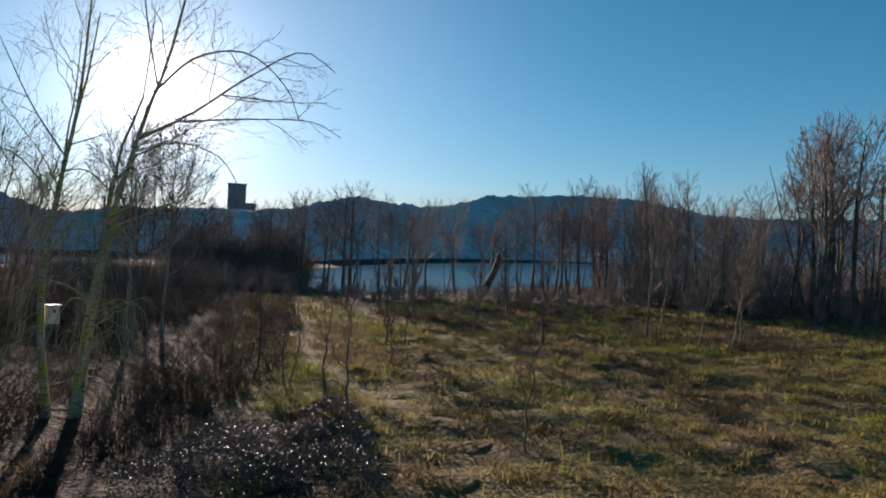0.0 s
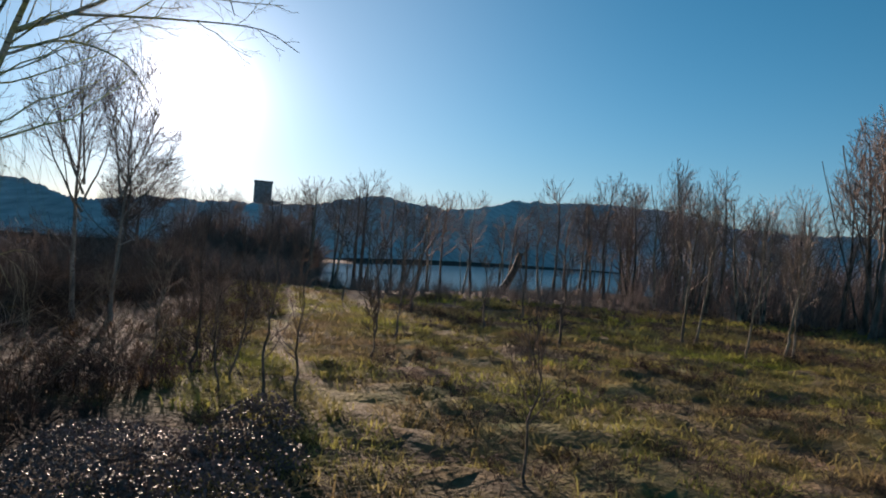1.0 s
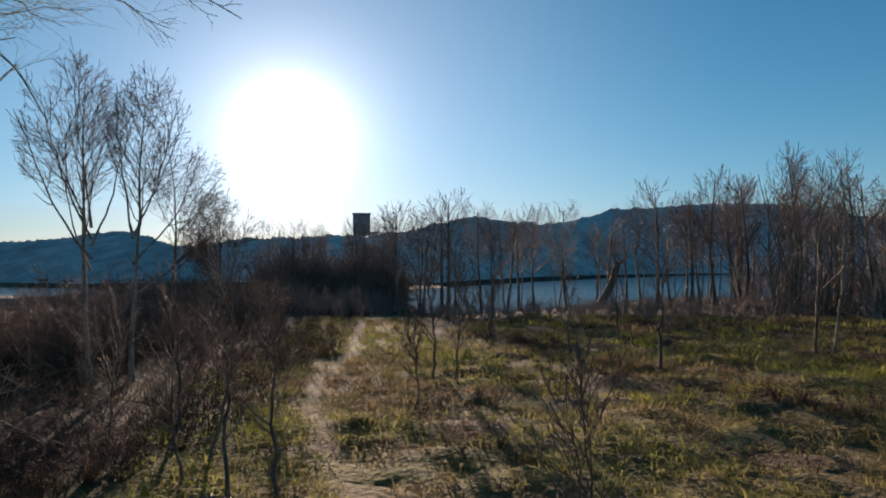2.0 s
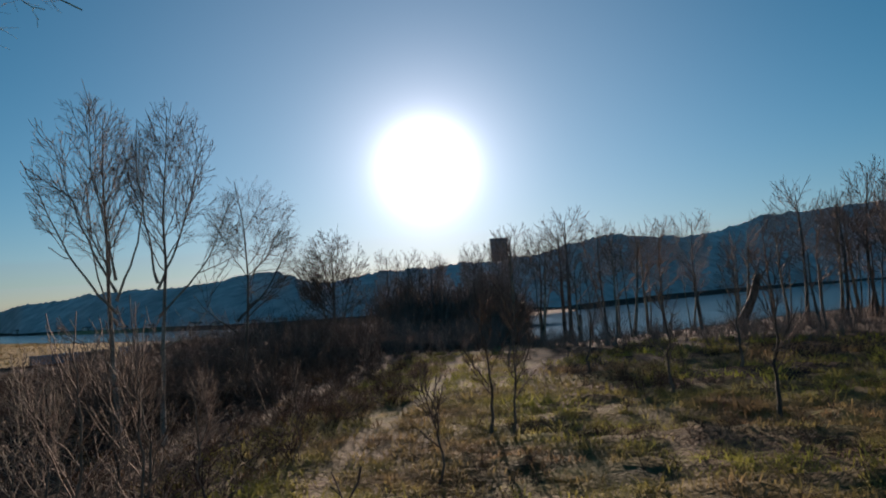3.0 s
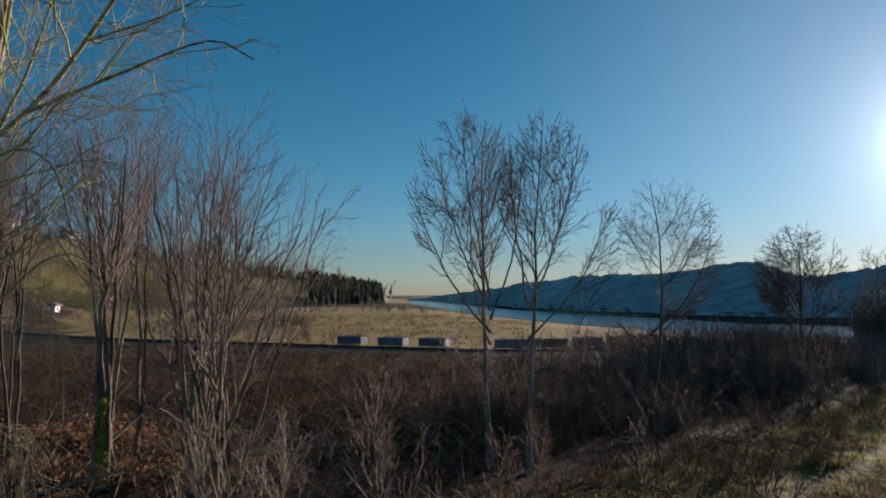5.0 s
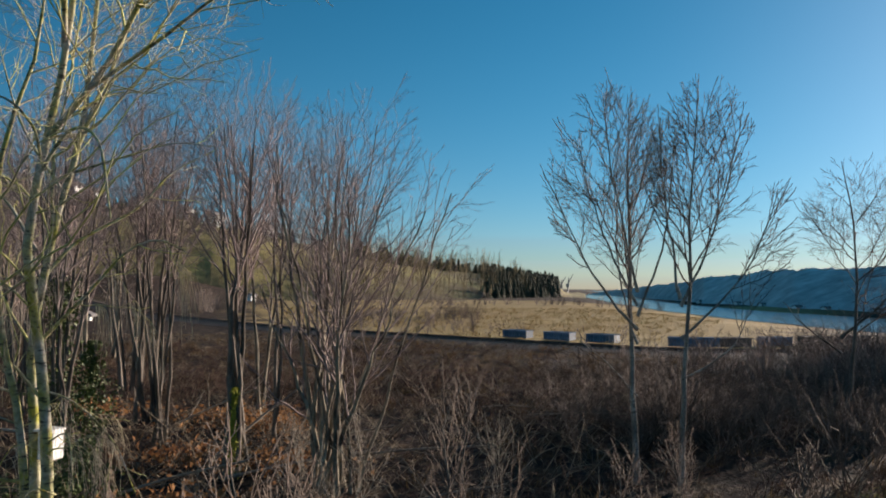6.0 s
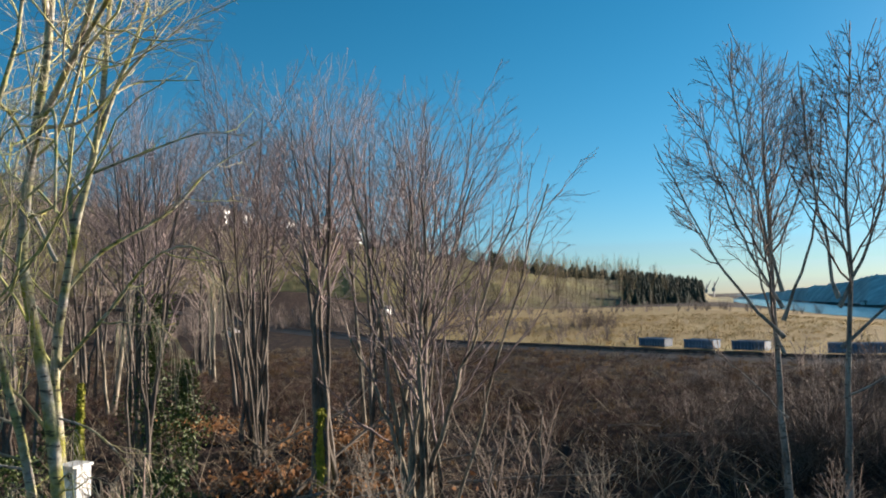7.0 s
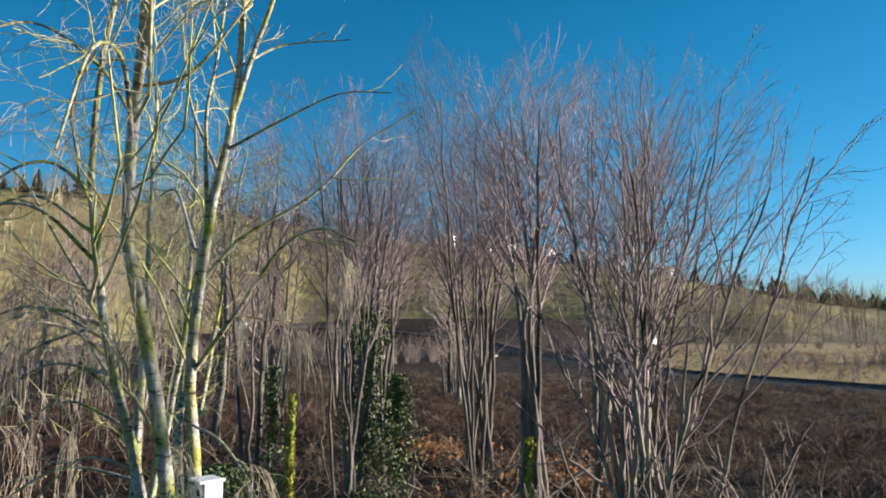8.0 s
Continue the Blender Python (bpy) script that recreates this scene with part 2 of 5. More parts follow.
def tubes(P, R, k=3):
    """Tapered tubes along the lines P (b, n, 3) with radii R (b, n)."""
    b, n, _ = P.shape
    T = np.gradient(P, axis=1)
    T /= np.linalg.norm(T, axis=2, keepdims=True) + 1e-9
    mean = T.mean(1, keepdims=True)
    ref = np.where(np.abs(mean[..., 2:]) > 0.8, [[[1.0, 0.0, 0.0]]], [[[0.0, 0.0, 1.0]]])
    U = np.cross(T, np.broadcast_to(ref, T.shape))
    U /= np.linalg.norm(U, axis=2, keepdims=True) + 1e-9
    V = np.cross(T, U)
    a = np.arange(k) * 2 * np.pi / k
    ring = U[:, :, None] * np.cos(a)[:, None] + V[:, :, None] * np.sin(a)[:, None]
    verts = (P[:, :, None] + ring * R[:, :, None, None]).reshape(-1, 3)
    i = np.arange(b)[:, None, None] * n * k + np.arange(n - 1)[None, :, None] * k
    j, jn = np.arange(k)[None, None], (np.arange(k) + 1)[None, None] % k
    faces = np.stack([i + j, i + jn, i + k + jn, i + k + j], -1).reshape(-1, 4)
    return verts, faces


def box(sx, sy, sz, x=0.0, y=0.0, z=0.0):
    """A box standing on z, centred on x, y."""
    v = np.array([(a * sx / 2 + x, b * sy / 2 + y, c * sz + z) for c in (0, 1) for a, b in ((-1, -1), (1, -1), (1, 1), (-1, 1))], float)
    f = np.array([(3, 2, 1, 0), (4, 5, 6, 7), (0, 1, 5, 4), (1, 2, 6, 5), (2, 3, 7, 6), (3, 0, 4, 7)])
    return v, f


def bevelled(name, size, material, bevel=0.01, at=(0, 0, 0)):
    bm = bmesh.new()
    bmesh.ops.create_cube(bm, size=1, matrix=Matrix.Translation(Vector(at)) @ Matrix.Diagonal((*size, 1)))
    bmesh.ops.bevel(bm, geom=bm.edges[:], offset=bevel, segments=2, affect="EDGES")
    me = bpy.data.meshes.new(name)
    bm.to_mesh(me)
    bm.free()
    me.materials.append(material)
    return me


def spline(points, step=1.0):
    """Points at even steps along a smooth line through the given ones."""
    p = np.array(points, float)
    p = np.vstack([2 * p[0] - p[1], p, 2 * p[-1] - p[-2]])
    out = []
    for i in range(1, len(p) - 2):
        n = max(2, int(np.linalg.norm(p[i + 1] - p[i]) / step))
        t = np.linspace(0, 1, n, endpoint=False)[:, None]
        out.append(0.5 * (2 * p[i] + (p[i + 1] - p[i - 1]) * t + (2 * p[i - 1] - 5 * p[i] + 4 * p[i + 1] - p[i + 2]) * t ** 2
                          + (3 * p[i] - p[i - 1] - 3 * p[i + 1] + p[i + 2]) * t ** 3))
    return np.vstack(out + [p[-2:-1]])


def line_distance(X, Y, line):
    """Distance from each place to an open line."""
    best = np.full(X.shape, 1e9)
    for (ax, ay), (bx, by) in zip(line[:-1], line[1:]):
        dx, dy = bx - ax, by - ay
        t = np.clip(((X - ax) * dx + (Y - ay) * dy) / (dx * dx + dy * dy), 0, 1)
        best = np.minimum(best, np.hypot(X - ax - t * dx, Y - ay - t * dy))
    return best


def inside(X, Y, loop):
    res = np.zeros(X.shape, bool)
    for (ax, ay), (bx, by) in zip(loop, loop[1:] + loop[:1]):
        if ay != by:
            res ^= ((ay > Y) != (by > Y)) & (X < (bx - ax) * (Y - ay) / (by - ay) + ax)
    return res


def wobble(X, Y, scale, seed=0):
    """Smooth noise about 0, from a few crossed waves."""
    r = np.random.RandomState(seed + 77)
    out = np.zeros(np.shape(X))
    for k in range(9):
        a, ph, f = r.uniform(0, 2 * np.pi), r.uniform(0, 6.3), r.uniform(0.6, 1.9) / scale
        out = out + np.sin((X * np.cos(a) + Y * np.sin(a)) * 2 * np.pi * f + ph + 1.3 * np.sin((X * np.sin(a) - Y * np.cos(a)) * 3.1 * f))
    return out / 4.5


# ---- land ----
SHORE = [(1500, 420), (400, 190), (120, 165), (40, 150), (0, 142), (-8, 131), (-14, 114), (-20, 101), (-25, 92), (-29, 92), (-34, 101), (-39, 110), (-46, 116), (-58, 117), (-74, 118),
         (-97, 121), (-115, 118), (-135, 122), (-155, 124), (-190, 132), (-224, 140), (-318, 170), (-506, 234), (-1000, 405), (-2200, 850)]
FAR_SHORE = [(-2200, 1010), (-958, 440), (-555, 290), (-319, 201), (-214, 173), (-167, 168), (-129, 160), (-109, 167), (-94, 178), (-72, 180), (-58, 192), (-50, 252), (-34, 320), (0, 412), (100, 470), (400, 520), (1500, 800)]
RIVER = SHORE + FAR_SHORE
TRAIL_A = spline([(-9, 4), (-11, 12), (-13.5, 19), (-16.2, 26), (-18.5, 33), (-21.5, 42), (-24, 48)], 1.5)
TRAIL_B = spline([(14, 22), (6, 18.4), (1, 17.2), (-2, 18.8), (-5, 22), (-7.5, 25.5), (-10, 29.5), (-12.2, 34), (-14, 40), (-16, 45), (-19, 52), (-24, 64), (-28, 78)], 1.5)
RAIL = spline([(-46, 140), (-52, 110), (-57, 84), (-55.5, 70), (-54.5, 60), (-56.5, 53), (-62, 47), (-69, 41), (-77, 34.5), (-92, 22), (-118, 8), (-150, -8), (-180, -26), (-200, -47), (-214, -74), (-224, -110)], 2.0)


def rise(X, Y):
    """The ground climbs where the railway bends towards the hill."""
    return 5.0 * np.clip((-X - 130) / 85, 0, 1.4) ** 1.6 * np.clip((20 - Y) / 40, 0, 1)


def land(X, Y):
    """Height of the ground."""
    X, Y = np.asarray(X, float), np.asarray(Y, float)
    d = line_distance(X, Y, RIVER + RIVER[:1])
    wet = inside(X, Y, RIVER)
    near = np.clip(1 - np.hypot(X + 5, Y - 30) / 150, 0, 1)
    z = -1.62 + np.minimum(1.62, d * 0.055)
    z = z + near * (0.07 * wobble(X, Y, 9, 1) + 0.03 * wobble(X, Y, 2.6, 2) + (0.12 * np.maximum(wobble(X, Y, 1.5, 3), -0.4) + 0.13 * wobble(X, Y, 4.2, 4)) * np.clip((X + 10) / 2, 0, 1)) * np.clip(d / 30, 0, 1)
    z = np.where(wet, -1.62 - np.minimum(2.0, d * 0.08), z)
    bank = line_distance(X, Y, RAIL)
    return z + np.where(wet, 0, 0.2 * np.clip((6.5 - bank) / 4.5, 0, 1) + rise(X, Y))


def graded(lo, hi, fine_lo, fine_hi, step, growth=1.13):
    mid = list(np.arange(fine_lo, fine_hi, step))
    out, s, v = [], step, fine_hi
    while v < hi:
        out.append(v)
        s *= growth
        v += s
    out.append(hi)
    back, s, v = [], step, fine_lo
    while v > lo:
        s *= growth
        v -= s
        back.append(max(v, lo))
    return np.array(back[::-1] + mid + out)


def ground_sheet():
    xs, ys = graded(-4500, 4500, -70, 34, 0.55), graded(-3000, 4500, 4, 72, 0.5)
    X, Y = np.meshgrid(xs, ys)
    Z = land(X, Y)
    nx, ny = len(xs), len(ys)
    i = (np.arange(ny - 1)[:, None] * nx + np.arange(nx - 1)).ravel()
    me = mesh_np("ground", np.stack([X, Y, Z], -1).reshape(-1, 3), np.stack([i, i + 1, i + nx + 1, i + nx], -1), ground_material())
    edge = wobble(X, Y, 12, 5)
    beyond = (X < np.interp(Y, RAIL[::-1, 1], RAIL[::-1, 0]) - 3.5)
    straw = np.clip(beyond * 1.0, 0, 1) * np.clip((330 - np.hypot(X + 10, Y - 20) + 15 * edge) / 25, 0, 1) * np.clip((Y - 12 - 6 * edge) / 10, 0, 1) * np.clip((np.degrees(np.arctan2(-X, Y - 18)) - 49 + 2 * edge) / 4, 0, 1)
    a, b = line_distance(X, Y, TRAIL_A), line_distance(X, Y, TRAIL_B)
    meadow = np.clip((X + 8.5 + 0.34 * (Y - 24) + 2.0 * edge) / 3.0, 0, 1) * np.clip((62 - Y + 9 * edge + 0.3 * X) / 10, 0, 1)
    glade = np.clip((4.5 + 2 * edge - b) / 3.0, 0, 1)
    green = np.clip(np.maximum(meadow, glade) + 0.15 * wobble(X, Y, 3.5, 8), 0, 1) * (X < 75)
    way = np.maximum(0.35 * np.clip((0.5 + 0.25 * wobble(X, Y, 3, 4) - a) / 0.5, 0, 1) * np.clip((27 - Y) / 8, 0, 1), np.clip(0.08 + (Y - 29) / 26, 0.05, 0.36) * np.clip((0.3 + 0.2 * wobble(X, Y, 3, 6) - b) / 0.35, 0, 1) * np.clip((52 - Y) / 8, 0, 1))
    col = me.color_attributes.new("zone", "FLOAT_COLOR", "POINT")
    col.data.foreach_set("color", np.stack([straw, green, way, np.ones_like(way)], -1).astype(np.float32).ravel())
    return tagged(new("ground", me), "uneven winter ground of leaf litter, rough grass and straw", "ground", kind="structure")


ground_sheet()


def river():
    bm = bmesh.new()
    bm.faces.new([bm.verts.new((x, y, -1.5)) for x, y in RIVER])
    bmesh.ops.triangulate(bm, faces=bm.faces[:])
    me = bpy.data.meshes.new("water")
    bm.to_mesh(me)
    bm.free()
    me.materials.append(water_material())
    return tagged(new("water", me), "pale blue rippled river reflecting the sky", "river", kind="structure")


river()

FAR_RIDGE = [(-75, 2.4), (-40, 2.7), (-18, 3.05), (-14, 2.95), (-10, 3.2), (-8, 3.62), (-6, 4.08), (-2, 4.35), (0, 4.26), (6, 4.05), (8, 3.4), (10, 3.13), (12, 3.05), (14, 3.33), (16, 3.53), (18, 3.37), (20, 2.9),
             (22, 2.5), (24, 2.22), (28, 2.18), (34, 1.92), (36, 1.52), (38, 1.36), (40, 1.95), (42, 2.35), (44, 2.24), (46, 1.8), (50, 1.66), (54, 1.4), (56, 1.08), (58, 1.0), (60, 0.55), (62, 0.34), (64, 0.08), (66, -0.22), (68, -0.52)]
NEAR_RIDGE = [(67.6, -0.45), (69.2, -0.3), (69.8, 0.45), (71, 0.55), (73, 0.85), (76, 1.2), (80, 1.55), (83, 2.0), (86, 2.7), (90, 3.3), (93, 4.0), (98, 4.7), (103, 5.4), (108, 6.1), (113, 6.8), (118, 7.4), (124, 8.2), (132, 9.0), (140, 8.8), (175, 8.0)]


def hill(name, ridge, foot, crest, eye, material, label, lump, step, rows):
    """A hill seen from the flat: its crest stands at the given angles above the eye."""
    az = np.arange(ridge[0][0], ridge[-1][0] + 0.01, step)
    el = np.interp(az, *np.array(ridge).T)
    r0 = np.interp(az, *np.array(foot).T)
    fall = 0.24
    r1 = np.interp(az, *np.array(crest).T) if crest else (6.0 + fall * r0) / (fall - np.maximum(np.tan(np.radians(el)), -0.01))
    s = np.r_[np.linspace(0, 1, rows), 1.08, 1.25, 1.6]
    R = r0[:, None] + (r1 - r0)[:, None] * s
    A = np.radians(az)[:, None]
    X, Y = eye[0] - np.sin(A) * R, eye[1] + np.cos(A) * R
    rise = np.where(s <= 1, np.sin(np.clip(s, 0, 1) * np.pi / 2) ** 1.25 if crest else np.clip(s, 0, 1), 1 - 0.6 * (s - 1))
    top = eye[2] + r1 * np.tan(np.radians(el))
    Z = -1.4 + (top[:, None] + 1.4) * rise
    rng = np.random.RandomState(4)
    Z = Z + lump * (0.8 * wobble(X, Y, 60, 3) + 0.5 * wobble(X, Y, 17, 9) + rng.uniform(-0.5, 0.5, Z.shape)) * (np.clip((s - 0.8) * 6, 0.3, 1) if crest else np.where(s > 0.97, 1.6, 0.06))
    n, m = len(az), len(s)
    i = (np.arange(n - 1)[:, None] * m + np.arange(m - 1)).ravel()
    me = mesh_np(name, np.stack([X, Y, Z], -1).reshape(-1, 3), np.stack([i, i + m, i + m + 1, i + 1], -1), material)
    tagged(new(name, me), label, "hill", kind="structure")
    return lambda a, q: (eye[0] - math.sin(radians(a)) * (np.interp(a, az, r0) * (1 - q) + np.interp(a, az, r1) * q),
                         eye[1] + math.cos(radians(a)) * (np.interp(a, az, r0) * (1 - q) + np.interp(a, az, r1) * q),
                         -1.4 + (np.interp(a, az, top) + 1.4) * math.sin(min(q, 1) * math.pi / 2) ** 1.25)


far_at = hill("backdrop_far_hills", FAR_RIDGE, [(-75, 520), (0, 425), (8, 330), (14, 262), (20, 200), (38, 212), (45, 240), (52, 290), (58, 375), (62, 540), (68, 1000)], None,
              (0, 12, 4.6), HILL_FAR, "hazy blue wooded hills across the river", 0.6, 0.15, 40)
near_at = hill("hillside", NEAR_RIDGE, [(67.6, 520), (72, 400), (78, 330), (84, 290), (95, 270), (108, 262), (118, 255), (135, 200), (175, 150)], [(67.6, 720), (72, 640), (78, 560), (84, 450), (95, 370), (108, 340), (175, 270)],
               (0, 22, 5.0), HILL_NEAR, "olive brown hillside with bare woods", 1.6, 0.5, 30)


# ---- trees ----
def lines_at(P, R, idx, s):
    """Places, directions and radii at the fractions s along the lines idx."""
    n = P.shape[1]
    f = s * (n - 1)
    i = np.minimum(f.astype(int), n - 2)
    u = (f - i)[:, None]
    a, b = P[idx, i], P[idx, i + 1]
    T = b - a
    return a + (b - a) * u, T / (np.linalg.norm(T, axis=1, keepdims=True) + 1e-9), R[idx, i] * (1 - u[:, 0]) + R[idx, i + 1] * u[:, 0]


def kids(rng, P, R, n, lo, hi, angle, length, curve, npts, thin=0.55, tip=0.3, rmin=0.004, wander=0.06, spread=0.25):
    """Side shoots: n on each line, at an angle to it, bending upwards (curve > 0) or drooping."""
    b = len(P)
    idx = np.repeat(np.arange(b), n)
    s = np.tile((np.arange(n) + 0.5) / n, b) + rng.uniform(-0.5, 0.5, b * n) / n
    s = lo + (hi - lo) * np.clip(s, 0, 1)
    p0, T, r0 = lines_at(P, R, idx, s)
    rnd = rng.normal(size=(b * n, 3))
    side = rnd - (rnd * T).sum(1, keepdims=True) * T
    side /= np.linalg.norm(side, axis=1, keepdims=True) + 1e-9
    a = np.radians(angle * rng.uniform(0.65, 1.3, b * n))[:, None]
    d = T * np.cos(a) + side * np.sin(a) + np.array([0, 0, 0.22 if curve > 0 else 0.0])
    d /= np.linalg.norm(d, axis=1, keepdims=True)
    L = length(s, np.linalg.norm(np.diff(P, axis=1), axis=2).sum(1)[idx]) * rng.uniform(1 - spread * 1.6, 1 + spread, b * n)
    q = np.linspace(0, 1, npts)[None, :, None]
    up = np.array([0, 0, 1.0])
    noise_ = np.cumsum(rng.normal(size=(b * n, npts, 3)), axis=1) * wander / math.sqrt(npts)
    noise_ -= noise_[:, :1]
    Lx = L[:, None, None]
    Q = p0[:, None] + Lx * (q * d[:, None] + curve * q ** 2 * up + noise_ * q ** 0.5)
    rr = np.maximum(r0 * thin, rmin)[:, None] * (1 - (1 - tip) * np.linspace(0, 1, npts)[None])
    return Q, np.maximum(rr, rmin * 0.7)


def stem_line(rng, base, top, r0, r1, bend=(0, 0, 0), n=14, wander=0.12):
    q = np.linspace(0, 1, n)[:, None]
    P = np.array(base, float) * (1 - q) + np.array(top, float) * q + np.array(bend, float) * np.sin(np.pi * q)
    w = np.cumsum(rng.normal(size=(n, 3)), axis=0) * wander / math.sqrt(n)
    w -= w[0] + (w[-1] - w[0]) * q
    R = r0 + (r1 - r0) * q[:, 0] ** 0.8
    R[0] *= 1.35
    return P + w * [1, 1, 0.3], R


def path_line(points, r0, r1, n=16):
    """A smooth line through the points, evenly stepped, tapering."""
    p = spline(points, 0.08)
    d = np.r_[0, np.cumsum(np.linalg.norm(np.diff(p, axis=0), axis=1))]
    q = np.linspace(0, 1, n)
    P = np.stack([np.interp(q * d[-1], d, p[:, k]) for k in range(3)], -1)
    R = r0 + (r1 - r0) * q ** 0.85
    if points[0][2] < 1:
        R[0] *= 1.3
    return P, R


def bare_tree(name, label, group, stems, seed, bark, twig, shape, levels, at=None, rmin=0.006, far=False, wander=0.045, limb=0.62):
    """A leafless tree: stems, limbs, branches and twigs. shape: fraction where limbs begin, their number, angle, length and curve."""
    rng = np.random.RandomState(seed)
    lines = [stem_line(rng, *s) for s in stems]
    SP, SR = np.array([l[0] for l in lines]), np.array([l[1] for l in lines])
    lo, n1, ang1, len1, cur1 = shape
    limbs = kids(rng, SP, SR, n1, lo, 0.97, ang1, lambda s, L: len1 * L * (1.15 - 0.75 * s), cur1, 6 if far else 9, limb, 0.25, rmin * 1.6, wander)
    pieces = [tubes(*limbs, 4 if far else 5)]
    last = limbs
    for depth, (n, ang, ln, cur, k) in enumerate(levels):
        last = kids(rng, last[0], last[1], n, 0.18, 1.0, ang, lambda s, L, ln=ln: ln * L * (1.1 - 0.8 * s), cur, (2 if depth == len(levels) - 1 and (far or depth) else 5 if depth == 0 and not far else 3), 0.6, 0.4, rmin * 0.75 ** depth, wander)
        pieces.append(tubes(*last, k))
    root = tagged(new(name), label, "tree", group)
    for i in range(len(SP)):
        part("trunk", mesh_np("trunk", *tubes(SP[i:i + 1], SR[i:i + 1], 8), bark), root)
    part("crown", mesh_np("crown", *join(pieces), twig), root, "bare branches and fine twigs")
    if at is not None:
        root.matrix_world = at
    return root


def on_land(x, y, dz=-0.08):
    return float(land(x, y)) + dz


def place(x, y, turn=0.0, size=1.0, dz=-0.1):
    return pose(x, y, on_land(x, y, dz), 0, 0, turn) @ Matrix.Scale(size, 4)


MID = [(6, 36, 0.5, 0.06, 3), (5, 38, 0.5, 0.03, 3)]


def room(p, d, lobes):
    """How far it is from p along d to the outside of the crown's lobes."""
    far = np.full(len(p), 0.0)
    for x, y, z, rx, rz in lobes:
        scale = np.array([rx, rx, rz])
        o, w = (p - (x, y, z)) / scale, d / scale
        a, b, c = (w * w).sum(1), (o * w).sum(1), (o * o).sum(1) - 1
        disc = b * b - a * c
        t = np.where(disc > 0, (-b + np.sqrt(np.maximum(disc, 0))) / a, 0)
        far = np.maximum(far, np.where(t > 0, t, 0))
    return far


def shoots(rng, P, R, every, lo, angle, curve, share, lobes, npts, thin, rmin, wander, axis, least, girth):
    """Side shoots, alternating round each line, as long as the crown leaves them room."""
    count = np.maximum((np.linalg.norm(np.diff(P, axis=1), axis=2).sum(1) * (0.98 - lo) / every + rng.uniform(0, 1, len(P))).astype(int), 1)
    idx = np.repeat(np.arange(len(P)), count)
    m = len(idx)
    s = (np.arange(m) - np.repeat(np.cumsum(count) - count, count) + rng.uniform(0.1, 0.9, m)) / count[idx]
    s = lo + (0.98 - lo) * s
    p0, T, r0 = lines_at(P, R, idx, s)
    out = p0 - np.stack([np.full(len(p0), axis[0]), np.full(len(p0), axis[1]), p0[:, 2]], -1)
    out /= np.linalg.norm(out, axis=1, keepdims=True) + 0.3
    rnd = rng.normal(size=(m, 3))
    rnd /= np.linalg.norm(rnd, axis=1, keepdims=True)
    rnd = rnd + 0.45 * out
    side = rnd - (rnd * T).sum(1, keepdims=True) * T
    side /= np.linalg.norm(side, axis=1, keepdims=True) + 1e-9
    a = np.radians(angle * (1.2 - 0.45 * s) * rng.uniform(0.8, 1.2, m))[:, None]
    d = T * np.cos(a) + side * np.sin(a)
    up = np.array([0, 0, 1.0])
    if isinstance(curve, tuple):
        low, high, at_z = curve
        curve = (low + (high - low) * np.clip((p0[:, 2:3] - at_z) / 2.0 + 0.5, 0, 1))
    aim = d + 0.7 * curve * up
    aim /= np.linalg.norm(aim, axis=1, keepdims=True)
    whole = np.linalg.norm(np.diff(P, axis=1), axis=2).sum(1)[idx]
    L = np.minimum(share * whole * (1.15 - 0.55 * s), room(p0, aim, lobes) * 0.97) * rng.uniform(0.72, 1.08, m)
    keep = L > least * rng.uniform(0.3, 1.1, m)
    p0, d, L, r0 = p0[keep], d[keep], np.maximum(L[keep], 0.7 * least), r0[keep]
    if not np.isscalar(curve):
        curve = curve[keep][:, None]
    m = len(p0)
    q = np.linspace(0, 1, npts)[None, :, None]
    shake = np.cumsum(rng.normal(size=(m, npts, 3)), axis=1) * wander / math.sqrt(npts)
    shake -= shake[:, :1]
    Q = p0[:, None] + L[:, None, None] * (q * d[:, None] + curve * q ** 2 * up + shake)
    r = np.clip(r0 * thin, rmin, girth * L + rmin)
    return Q, np.maximum(r[:, None] * np.linspace(1, 0.4, npts)[None], rmin * 0.75)


def hanging(rng, P, R, n, below, longest):
    """Fine twigs that hang down from the lower branches."""
    low = np.where(P[:, -1, 2] < below)[0]
    p0, T, _ = lines_at(P, R, rng.choice(low, n), rng.uniform(0.3, 1, n))
    L = (longest * rng.uniform(0.25, 1, n) ** 1.4)[:, None, None]
    q = np.linspace(0, 1, 6)[None, :, None]
    sway = np.cumsum(rng.normal(size=(n, 6, 3)), axis=1) * 0.035
    out = T * [1, 1, 0.3] + rng.normal(size=(n, 3)) * 0.25
    Q = p0[:, None] + L * (out[:, None] * (q - 0.6 * q ** 2) * 0.55 + np.array([0, 0, -1.0]) * q ** 1.5 + (sway - sway[:, :1]) * q)
    Q[..., 2] = np.maximum(Q[..., 2], 0.15)
    return Q, np.full((n, 6), 0.0042) * np.linspace(1, 0.6, 6)


